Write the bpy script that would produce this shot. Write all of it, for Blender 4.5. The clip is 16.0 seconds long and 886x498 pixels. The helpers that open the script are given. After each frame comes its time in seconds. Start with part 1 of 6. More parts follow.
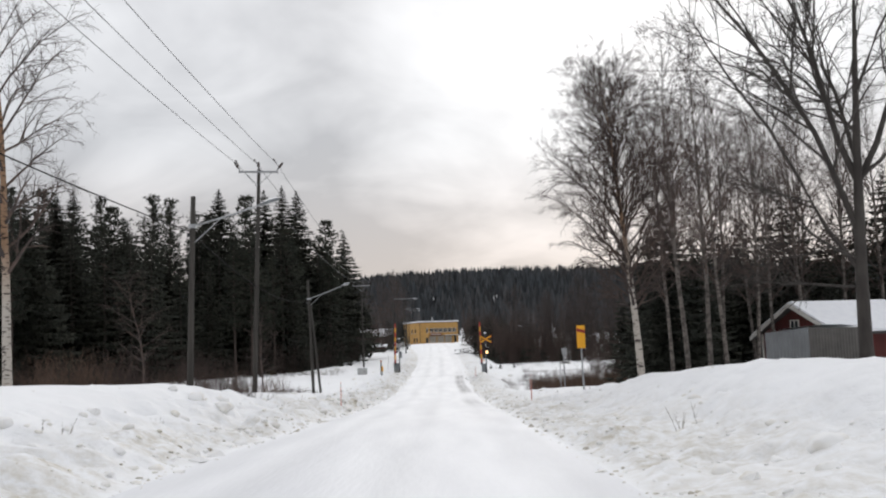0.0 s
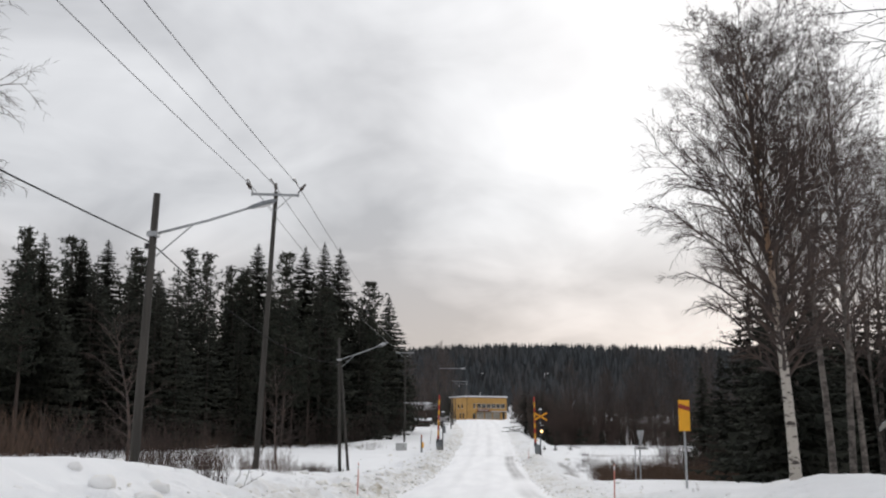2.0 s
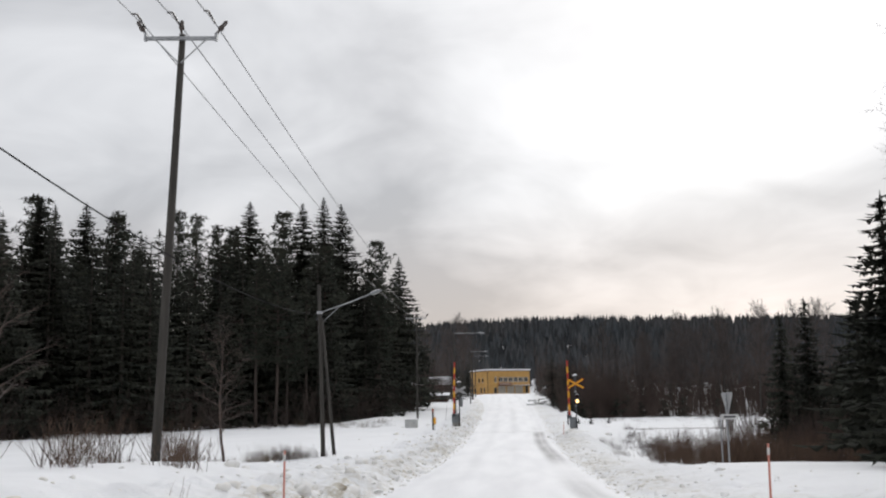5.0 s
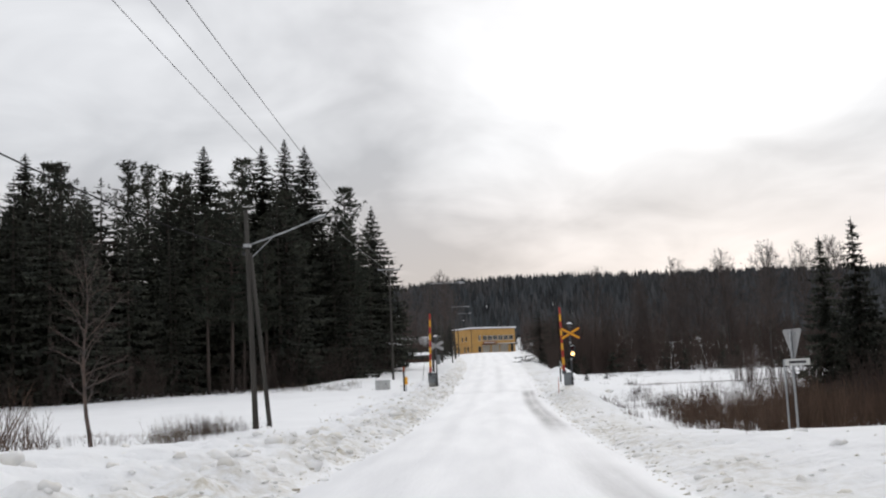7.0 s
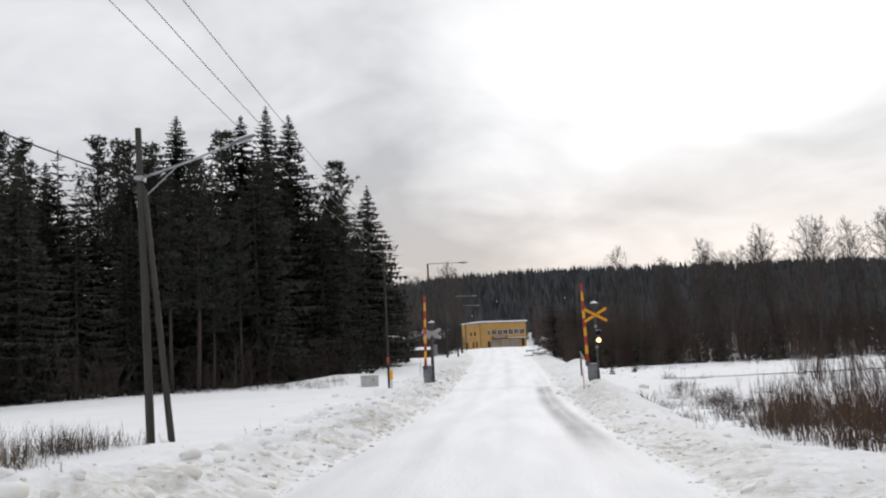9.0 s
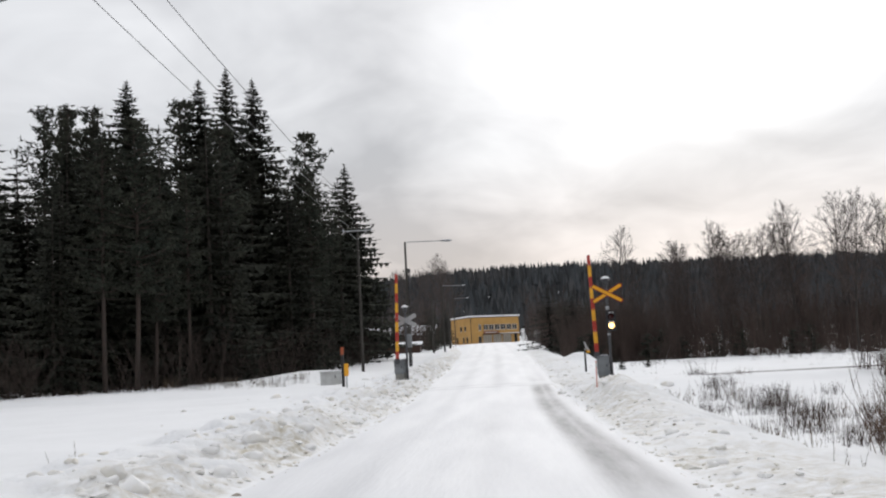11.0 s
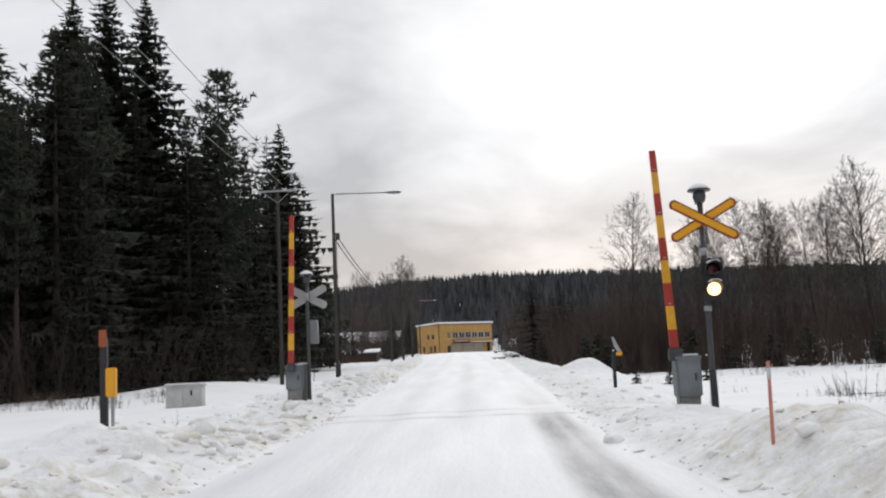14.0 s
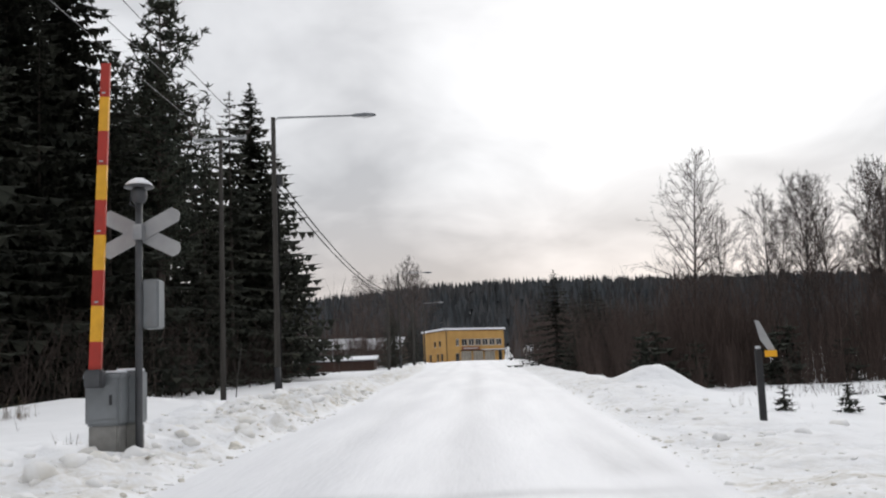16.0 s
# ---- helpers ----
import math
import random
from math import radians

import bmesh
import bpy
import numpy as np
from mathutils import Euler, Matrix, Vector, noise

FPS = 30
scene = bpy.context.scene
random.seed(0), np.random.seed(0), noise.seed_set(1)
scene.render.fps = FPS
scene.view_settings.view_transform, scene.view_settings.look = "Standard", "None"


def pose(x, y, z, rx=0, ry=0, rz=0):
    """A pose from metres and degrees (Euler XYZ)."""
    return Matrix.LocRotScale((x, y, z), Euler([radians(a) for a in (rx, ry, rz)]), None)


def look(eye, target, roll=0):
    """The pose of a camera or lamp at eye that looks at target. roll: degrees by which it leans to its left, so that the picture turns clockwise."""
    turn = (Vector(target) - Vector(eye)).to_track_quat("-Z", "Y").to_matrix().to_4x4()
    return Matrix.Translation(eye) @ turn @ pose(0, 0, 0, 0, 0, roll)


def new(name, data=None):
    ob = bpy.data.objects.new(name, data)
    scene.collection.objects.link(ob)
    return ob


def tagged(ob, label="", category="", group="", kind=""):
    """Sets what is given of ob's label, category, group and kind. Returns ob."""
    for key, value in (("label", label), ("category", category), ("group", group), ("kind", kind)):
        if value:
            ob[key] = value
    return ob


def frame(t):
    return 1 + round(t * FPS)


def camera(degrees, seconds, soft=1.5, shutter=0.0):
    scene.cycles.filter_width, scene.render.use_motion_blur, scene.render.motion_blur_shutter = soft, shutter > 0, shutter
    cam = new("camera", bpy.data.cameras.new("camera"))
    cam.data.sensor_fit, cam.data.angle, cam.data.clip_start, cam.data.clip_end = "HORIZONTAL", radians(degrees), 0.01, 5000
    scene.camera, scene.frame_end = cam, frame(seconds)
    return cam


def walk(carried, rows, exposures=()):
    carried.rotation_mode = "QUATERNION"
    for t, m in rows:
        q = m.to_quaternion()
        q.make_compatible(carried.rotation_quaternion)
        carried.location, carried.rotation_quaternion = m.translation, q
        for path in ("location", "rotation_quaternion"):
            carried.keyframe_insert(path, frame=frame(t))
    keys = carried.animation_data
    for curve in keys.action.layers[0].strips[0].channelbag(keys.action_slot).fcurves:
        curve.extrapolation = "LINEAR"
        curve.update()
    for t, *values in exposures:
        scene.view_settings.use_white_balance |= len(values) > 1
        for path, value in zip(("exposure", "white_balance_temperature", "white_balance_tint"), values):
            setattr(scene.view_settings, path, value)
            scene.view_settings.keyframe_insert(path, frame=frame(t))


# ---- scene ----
cam = camera(47.1, 16.0, soft=2.1)
# seconds, place in metres, turn in degrees: a car's slow drive down the lane
ROWS = [
    (0.0, 0.024, 0.131, 1.201, 95.918, 2.364, 0.273),
    (0.5, 0.008, 2.616, 1.180, 97.702, 1.700, 0.740),
    (1.0, -0.032, 4.894, 1.149, 98.795, 0.948, 1.629),
    (1.5, -0.147, 7.255, 1.208, 99.582, 0.219, 2.263),
    (2.0, -0.207, 9.545, 1.187, 100.189, -0.160, 2.845),
    (2.5, -0.277, 11.788, 1.176, 100.559, -0.258, 3.161),
    (3.0, -0.372, 14.004, 1.115, 100.813, -0.183, 3.416),
    (3.5, -0.422, 16.171, 1.082, 100.883, -0.430, 3.761),
    (6.0, -0.500, 28.180, 0.741, 97.302, 2.178, 3.842),
    (6.5, -0.489, 30.708, 0.691, 96.935, 2.425, 3.562),
    (7.0, -0.494, 33.268, 0.628, 96.826, 2.552, 3.281),
    (7.5, -0.489, 35.791, 0.530, 96.786, 2.455, 3.168),
    (8.0, -0.439, 38.488, 0.462, 96.721, 2.574, 3.267),
    (8.5, -0.451, 41.482, 0.380, 96.703, 2.821, 3.532),
    (9.0, -0.407, 44.345, 0.327, 96.720, 2.904, 3.905),
    (11.5, -0.289, 56.888, 0.095, 96.407, 3.038, 3.122),
    (12.0, -0.276, 60.060, 0.059, 96.144, 3.075, 1.249),
    (12.5, -0.334, 63.697, 0.042, 96.266, 3.037, 0.318),
    (13.0, -0.325, 67.024, 0.029, 96.554, 2.887, 0.753),
    (13.5, -0.354, 70.351, 0.049, 96.795, 2.746, 1.277),
    (14.0, -0.398, 73.738, 0.045, 97.151, 2.594, 1.872),
    (14.5, -0.376, 77.215, 0.072, 97.414, 2.450, 2.365),
    (15.0, -0.369, 80.331, 0.104, 97.381, 2.421, 0.675),
    (15.5, -0.419, 83.901, 0.122, 97.456, 2.320, 0.883),
    (16.0, -0.417, 87.636, 0.180, 97.702, 2.327, 2.453),
]
walk(cam, [(t, pose(x, y, z, rx, ry, rz)) for t, x, y, z, rx, ry, rz in ROWS],
     [(0.0, 0.0), (0.8, -0.02), (1.5, -0.10), (3.7, -0.10), (6.0, -0.02), (9.0, 0.0), (16.0, 0.0)])

# ---- world, sun ----
SUN_AZ, SUN_EL = radians(12.0), radians(25.0)      # azimuth to the right of +y, height
SUN_DIR = Vector((math.sin(SUN_AZ) * math.cos(SUN_EL), math.cos(SUN_AZ) * math.cos(SUN_EL), math.sin(SUN_EL)))
world = bpy.data.worlds.new("overcast_sky")
scene.world = world
world.use_nodes = True
wn, wl = world.node_tree.nodes, world.node_tree.links
wn.clear()


def wnode(kind, **values):
    n = wn.new(kind)
    for k, v in values.items():
        n.inputs[k].default_value = v
    return n


def wmath(op, a, b=None, c=None):
    n = wn.new("ShaderNodeMath")
    n.operation = op
    for i, v in enumerate((a, b, c)):
        if v is None:
            continue
        if isinstance(v, (int, float)):
            n.inputs[i].default_value = v
        else:
            wl.new(v, n.inputs[i])
    return n.outputs[0]


tc = wn.new("ShaderNodeTexCoord")
sep = wn.new("ShaderNodeSeparateXYZ")
wl.new(tc.outputs["Generated"], sep.inputs[0])
height = wmath("MAXIMUM", sep.outputs[2], 0.0)
flat = wmath("ADD", height, 0.30)
cloud_at = wn.new("ShaderNodeCombineXYZ")
wl.new(wmath("DIVIDE", sep.outputs[0], flat), cloud_at.inputs[0])
wl.new(wmath("DIVIDE", sep.outputs[1], flat), cloud_at.inputs[1])
cloud_at.inputs[2].default_value = 3.7
big = wnode("ShaderNodeTexNoise", Scale=0.95, Detail=5.0, Roughness=0.52, Distortion=0.6)
wl.new(cloud_at.outputs[0], big.inputs["Vector"])
fine = wnode("ShaderNodeTexNoise", Scale=3.0, Detail=5.0, Roughness=0.5, Distortion=0.7)
wl.new(cloud_at.outputs[0], fine.inputs["Vector"])
toward = wn.new("ShaderNodeVectorMath")
toward.operation = "DOT_PRODUCT"
wl.new(tc.outputs["Generated"], toward.inputs[0])
toward.inputs[1].default_value = SUN_DIR
glow = wmath("POWER", wmath("MAXIMUM", toward.outputs["Value"], 0.0), 34.0)
thick = wmath("ADD", wmath("MULTIPLY", big.outputs["Fac"], 0.66), wmath("MULTIPLY", fine.outputs["Fac"], 0.34))
broad = wmath("MULTIPLY_ADD", wmath("POWER", wmath("MAXIMUM", toward.outputs["Value"], 0.0), 10.0), 0.33, -0.40)
light = wmath("ADD", wmath("MULTIPLY_ADD", thick, 1.75, broad), wmath("MULTIPLY", glow, 0.26))
light = wmath("ADD", light, wmath("MULTIPLY", wmath("MAXIMUM", wmath("MULTIPLY_ADD", height, -3.2, 1.0), 0.0), 0.06))
ramp = wn.new("ShaderNodeValToRGB")
ramp.color_ramp.elements[0].position, ramp.color_ramp.elements[0].color = 0.46, (0.515, 0.523, 0.548, 1)
ramp.color_ramp.elements[1].position, ramp.color_ramp.elements[1].color = 0.97, (1.07, 1.08, 1.105, 1)
mid = ramp.color_ramp.elements.new(0.665)
mid.color = (0.742, 0.750, 0.775, 1)
wl.new(light, ramp.inputs[0])
low = wn.new("ShaderNodeMapRange")
low.inputs["From Min"].default_value, low.inputs["From Max"].default_value = 0.06, 0.22
low.inputs["To Min"].default_value, low.inputs["To Max"].default_value = 1.0, 0.0
low.interpolation_type = "SMOOTHSTEP"
wl.new(height, low.inputs["Value"])
warm = wn.new("ShaderNodeMix")
warm.data_type, warm.blend_type = "RGBA", "MULTIPLY"
wl.new(low.outputs[0], warm.inputs["Factor"])
wl.new(ramp.outputs[0], warm.inputs["A"])
warm.inputs["B"].default_value = (1.08, 0.975, 0.915, 1)
clouds = wnode("ShaderNodeBackground", Strength=1.0)
wl.new(warm.outputs["Result"], clouds.inputs["Color"])
# an overcast sky is brightest overhead
zenith = wn.new("ShaderNodeMapRange")
zenith.interpolation_type = "SMOOTHSTEP"
zenith.inputs["From Min"].default_value, zenith.inputs["From Max"].default_value = 0.42, 0.95
zenith.inputs["To Min"].default_value, zenith.inputs["To Max"].default_value = 1.0, 1.6
wl.new(height, zenith.inputs["Value"])
wl.new(zenith.outputs[0], clouds.inputs["Strength"])
sky = wn.new("ShaderNodeTexSky")
sky.sky_type, sky.sun_disc = "NISHITA", False
sky.sun_elevation, sky.sun_rotation = SUN_EL, SUN_AZ
clear = wnode("ShaderNodeBackground", Strength=0.1)
wl.new(sky.outputs[0], clear.inputs["Color"])
both = wnode("ShaderNodeMixShader", Fac=0.93)
wl.new(clear.outputs[0], both.inputs[1])
wl.new(clouds.outputs[0], both.inputs[2])
out = wn.new("ShaderNodeOutputWorld")
wl.new(both.outputs[0], out.inputs["Surface"])

sun = new("sun", bpy.data.lights.new("sun", "SUN"))
sun.data.energy, sun.data.angle, sun.data.color = 0.8, radians(40), (1.0, 0.965, 0.92)
sun.matrix_world = look((0, 0, 60), Vector((0, 0, 60)) - SUN_DIR)


# ---- materials ----
def material(name, color, rough=0.8, metal=0.0, second=None, scale=4.0, detail=5.0, sharp=(0.35, 0.65), fine=0.0, fine_scale=60.0,
             bump=0.0, bump_scale=30.0, island=0.0, objects=0.0, stretch=(1, 1, 1), emit=0.0, spec=0.5):
    """A procedural surface: two colours mixed by noise, fine grain, variation per piece, relief."""
    m = bpy.data.materials.new(name)
    m.use_nodes = True
    n, l = m.node_tree.nodes, m.node_tree.links
    b = n["Principled BSDF"]
    b.inputs["Roughness"].default_value, b.inputs["Metallic"].default_value = rough, metal
    b.inputs["Specular IOR Level"].default_value = spec
    pos = n.new("ShaderNodeTexCoord")
    mp = n.new("ShaderNodeMapping")
    mp.inputs["Scale"].default_value = stretch
    l.new(pos.outputs["Object"], mp.inputs[0])
    col = n.new("ShaderNodeMix")
    col.data_type = "RGBA"
    col.inputs["A"].default_value = (*color, 1)
    col.inputs["B"].default_value = (*(second or [c * 0.75 for c in color]), 1)
    noi = n.new("ShaderNodeTexNoise")
    noi.inputs["Scale"].default_value, noi.inputs["Detail"].default_value = scale, detail
    l.new(mp.outputs[0], noi.inputs["Vector"])
    mr = n.new("ShaderNodeMapRange")
    mr.inputs["From Min"].default_value, mr.inputs["From Max"].default_value = sharp
    l.new(noi.outputs["Fac"], mr.inputs["Value"])
    l.new(mr.outputs[0], col.inputs["Factor"])
    last = col.outputs["Result"]

    def vary(socket, amount, last):
        r = n.new("ShaderNodeMapRange")
        r.inputs["To Min"].default_value, r.inputs["To Max"].default_value = 1 - amount, 1 + amount
        l.new(socket, r.inputs["Value"])
        mul = n.new("ShaderNodeVectorMath")
        mul.operation = "SCALE"
        l.new(last, mul.inputs[0])
        l.new(r.outputs[0], mul.inputs["Scale"])
        return mul.outputs[0]

    if fine:
        f = n.new("ShaderNodeTexNoise")
        f.inputs["Scale"].default_value, f.inputs["Detail"].default_value = fine_scale, 3
        l.new(mp.outputs[0], f.inputs["Vector"])
        last = vary(f.outputs["Fac"], fine, last)
    if island:
        g = n.new("ShaderNodeNewGeometry")
        last = vary(g.outputs["Random Per Island"], island, last)
    if objects:
        o = n.new("ShaderNodeObjectInfo")
        last = vary(o.outputs["Random"], objects, last)
    l.new(last, b.inputs["Base Color"])
    if bump:
        h = n.new("ShaderNodeTexNoise")
        h.inputs["Scale"].default_value, h.inputs["Detail"].default_value = bump_scale, 4
        l.new(mp.outputs[0], h.inputs["Vector"])
        bp = n.new("ShaderNodeBump")
        bp.inputs["Strength"].default_value, bp.inputs["Distance"].default_value = bump, 0.02
        l.new(h.outputs["Fac"], bp.inputs["Height"])
        l.new(bp.outputs[0], b.inputs["Normal"])
    if emit:
        b.inputs["Emission Color"].default_value = (*color, 1)
        b.inputs["Emission Strength"].default_value = emit
    return m


def attribute_mix(m, name, color, gain=3.0, base=-0.75, drawn=1.0):
    """Mix a second colour over a material by a painted-on wear value of the mesh."""
    n, l = m.node_tree.nodes, m.node_tree.links
    b = n["Principled BSDF"]
    old = b.inputs["Base Color"].links[0].from_socket
    a = n.new("ShaderNodeAttribute")
    a.attribute_name = name
    nz = n.new("ShaderNodeTexNoise")
    nz.inputs["Scale"].default_value, nz.inputs["Detail"].default_value, nz.inputs["Roughness"].default_value = 4.5, 8, 0.68
    geo = n.new("ShaderNodeNewGeometry")
    mp = n.new("ShaderNodeMapping")
    mp.inputs["Scale"].default_value = (1, drawn, 1)
    l.new(geo.outputs["Position"], mp.inputs[0])
    l.new(mp.outputs[0], nz.inputs["Vector"])
    mm = n.new("ShaderNodeMath")
    mm.operation = "MULTIPLY_ADD"
    l.new(nz.outputs["Fac"], mm.inputs[0])
    mm.inputs[1].default_value = gain
    mm.inputs[2].default_value = base
    ml = n.new("ShaderNodeMath")
    ml.operation, ml.use_clamp = "MULTIPLY", True
    l.new(mm.outputs[0], ml.inputs[0])
    l.new(a.outputs["Fac"], ml.inputs[1])
    mix = n.new("ShaderNodeMix")
    mix.data_type = "RGBA"
    l.new(ml.outputs[0], mix.inputs["Factor"])
    l.new(old, mix.inputs["A"])
    mix.inputs["B"].default_value = (*color, 1)
    l.new(mix.outputs["Result"], b.inputs["Base Color"])
    return m


SNOW = material("snow", (0.90, 0.905, 0.915), 0.75, second=(0.86, 0.865, 0.875), scale=0.6, fine=0.03, fine_scale=25, bump=0.28, bump_scale=7, spec=0.2)
attribute_mix(SNOW, "dirt", (0.50, 0.45, 0.35), 4.0, -1.55)


def broken_relief(m, name, depth):
    """Crumbly relief where the snow has been thrown up, by a value of the mesh."""
    n, l = m.node_tree.nodes, m.node_tree.links
    b = n["Principled BSDF"]
    a = n.new("ShaderNodeAttribute")
    a.attribute_name = name
    geo = n.new("ShaderNodeNewGeometry")
    vor = n.new("ShaderNodeTexVoronoi")
    vor.feature = "SMOOTH_F1"
    vor.inputs["Scale"].default_value, vor.inputs["Smoothness"].default_value = 3.4, 0.35
    noi = n.new("ShaderNodeTexNoise")
    noi.inputs["Scale"].default_value, noi.inputs["Detail"].default_value, noi.inputs["Roughness"].default_value = 6.0, 6, 0.62
    l.new(geo.outputs["Position"], noi.inputs["Vector"])
    warp = n.new("ShaderNodeMix")
    warp.data_type = "VECTOR"
    warp.inputs["Factor"].default_value = 0.12
    l.new(geo.outputs["Position"], warp.inputs["A"])
    l.new(noi.outputs["Color"], warp.inputs["B"])
    l.new(warp.outputs["Result"], vor.inputs["Vector"])
    add = n.new("ShaderNodeMath")
    add.operation = "MULTIPLY_ADD"
    l.new(vor.outputs["Distance"], add.inputs[0])
    add.inputs[1].default_value = -1.3
    l.new(noi.outputs["Fac"], add.inputs[2])
    by = n.new("ShaderNodeMath")
    by.operation = "MULTIPLY"
    l.new(add.outputs[0], by.inputs[0])
    l.new(a.outputs["Fac"], by.inputs[1])
    bp = n.new("ShaderNodeBump")
    bp.inputs["Strength"].default_value, bp.inputs["Distance"].default_value = 1.0, depth
    l.new(by.outputs[0], bp.inputs["Height"])
    l.new(b.inputs["Normal"].links[0].from_socket, bp.inputs["Normal"])
    l.new(bp.outputs[0], b.inputs["Normal"])


broken_relief(SNOW, "broken", 0.045)
ROAD_SNOW = material("packed_road_snow", (0.85, 0.855, 0.87), 0.55, second=(0.77, 0.775, 0.795), scale=0.9, stretch=(1.6, 0.18, 1), fine=0.03, fine_scale=18,
                     bump=0.35, bump_scale=9, spec=0.15)
attribute_mix(ROAD_SNOW, "wear", (0.19, 0.19, 0.20), 1.2, 0.34, 0.12)
CLOD = material("snow_clod", (0.88, 0.875, 0.865), 0.8, second=(0.76, 0.72, 0.63), scale=2.0, sharp=(0.45, 0.75), island=0.05, bump=0.6, bump_scale=14, spec=0.2)
CRUMB = material("sandy_crumbs", (0.36, 0.31, 0.24), 0.9, second=(0.78, 0.75, 0.68), scale=2.2, island=0.25, bump=0.4, bump_scale=20, spec=0.2)
SNOW_CAP = material("settled_snow", (0.87, 0.88, 0.90), 0.8, second=(0.82, 0.83, 0.86), scale=3, bump=0.3, bump_scale=12, spec=0.2)
NEEDLES = material("spruce_needles", (0.034, 0.038, 0.031), 0.9, second=(0.047, 0.048, 0.037), scale=0.4, island=0.45, objects=0.25, spec=0.15)
PINE_NEEDLES = material("pine_needles", (0.036, 0.043, 0.034), 0.9, second=(0.050, 0.052, 0.039), scale=0.5, island=0.4, objects=0.2, spec=0.15)
# hill conifers: distance haze is put into the colour, paler and bluer than NEEDLES
HAZED_NEEDLES = material("hazed_far_forest", (0.058, 0.066, 0.072), 0.9, second=(0.076, 0.075, 0.076), scale=0.02, island=0.4, spec=0.1)
SPRUCE_BARK = material("spruce_bark", (0.045, 0.036, 0.030), 0.9, second=(0.065, 0.055, 0.047), scale=6, stretch=(1, 1, 0.3), bump=0.6, bump_scale=25)
PINE_BARK = material("pine_bark", (0.060, 0.042, 0.034), 0.9, second=(0.045, 0.036, 0.031), scale=3, stretch=(1, 1, 0.4), bump=0.6, bump_scale=20)
GREY_BIRCH = material("grey_birch_bark", (0.145, 0.126, 0.110), 0.85, second=(0.055, 0.046, 0.04), scale=4.0, detail=6, sharp=(0.42, 0.58), stretch=(1, 1, 1.6), fine=0.15, fine_scale=30,
                      objects=0.2, bump=0.4, bump_scale=20)
BIRCH_BARK = material("birch_bark", (0.46, 0.42, 0.37), 0.8, second=(0.06, 0.05, 0.045), scale=5.5, detail=6, sharp=(0.52, 0.62), stretch=(1, 1, 2.6),
                      fine=0.15, fine_scale=30, bump=0.4, bump_scale=20)


def tan_above(m, low, high, color):
    """Papery tan bark takes over from the white with the height of the stem."""
    n, l = m.node_tree.nodes, m.node_tree.links
    b = n["Principled BSDF"]
    old = b.inputs["Base Color"].links[0].from_socket
    at = n.new("ShaderNodeTexCoord")
    sp = n.new("ShaderNodeSeparateXYZ")
    l.new(at.outputs["Object"], sp.inputs[0])
    r = n.new("ShaderNodeMapRange")
    r.inputs["From Min"].default_value, r.inputs["From Max"].default_value = low, high
    l.new(sp.outputs[2], r.inputs["Value"])
    mix = n.new("ShaderNodeMix")
    mix.data_type, mix.blend_type = "RGBA", "MULTIPLY"
    l.new(r.outputs[0], mix.inputs["Factor"])
    l.new(old, mix.inputs["A"])
    mix.inputs["B"].default_value = (*color, 1)
    l.new(mix.outputs["Result"], b.inputs["Base Color"])


tan_above(BIRCH_BARK, 2.6, 4.6, (0.66, 0.45, 0.31))
UPPER_BIRCH = material("birch_limb_bark", (0.092, 0.064, 0.052), 0.85, second=(0.05, 0.039, 0.036), scale=2.2, detail=4, sharp=(0.4, 0.6), fine=0.15, objects=0.1)
TWIG = material("birch_twigs", (0.050, 0.037, 0.034), 0.85, second=(0.082, 0.061, 0.053), scale=0.8, island=0.25, objects=0.15, spec=0.2)
FROST_TWIG = material("frosty_twigs", (0.055, 0.047, 0.044), 0.85, second=(0.15, 0.15, 0.155), scale=1.3, sharp=(0.45, 0.75), island=0.3, spec=0.2)
DARK_BARK = material("dark_tree_bark", (0.034, 0.029, 0.026), 0.9, second=(0.058, 0.051, 0.045), scale=5, stretch=(1, 1, 0.35), bump=0.6, bump_scale=22)
BRUSH = material("brown_brush", (0.058, 0.043, 0.038), 0.9, second=(0.080, 0.059, 0.051), scale=0.15, island=0.35, spec=0.15)
UNDERGROWTH = material("wood_undergrowth", (0.050, 0.039, 0.034), 0.9, second=(0.070, 0.054, 0.046), scale=0.2, island=0.4, spec=0.15)
WILLOW = material("willow_stems", (0.080, 0.050, 0.036), 0.8, second=(0.115, 0.075, 0.052), scale=1.2, island=0.4, spec=0.25)
GRASS = material("dry_grass", (0.19, 0.145, 0.095), 0.9, second=(0.11, 0.085, 0.06), scale=2, island=0.35, spec=0.15)
POLE_WOOD = material("weathered_pole_wood", (0.062, 0.056, 0.049), 0.9, second=(0.036, 0.033, 0.029), scale=3, stretch=(3, 3, 0.25), fine=0.12, bump=0.5, bump_scale=30)
GALV = material("galvanised_steel", (0.42, 0.43, 0.44), 0.5, 0.8, second=(0.30, 0.31, 0.32), scale=6, fine=0.06)
GREY_PAINT = material("grey_painted_steel", (0.20, 0.215, 0.225), 0.55, second=(0.15, 0.160, 0.168), scale=2.5, fine=0.05, bump=0.15, bump_scale=8)
PALE_BOX = material("pale_grey_cabinet_paint", (0.52, 0.53, 0.52), 0.6, second=(0.42, 0.42, 0.41), scale=3, fine=0.04)
CONCRETE = material("weathered_concrete", (0.26, 0.255, 0.24), 0.9, second=(0.17, 0.165, 0.155), scale=4, fine=0.1, bump=0.4, bump_scale=18)
MAST_GREY = material("mast_grey", (0.080, 0.083, 0.088), 0.5, 0.3, second=(0.055, 0.057, 0.062), scale=4)
BLACK = material("black_lacquer", (0.014, 0.014, 0.016), 0.5, second=(0.022, 0.022, 0.024), scale=5)
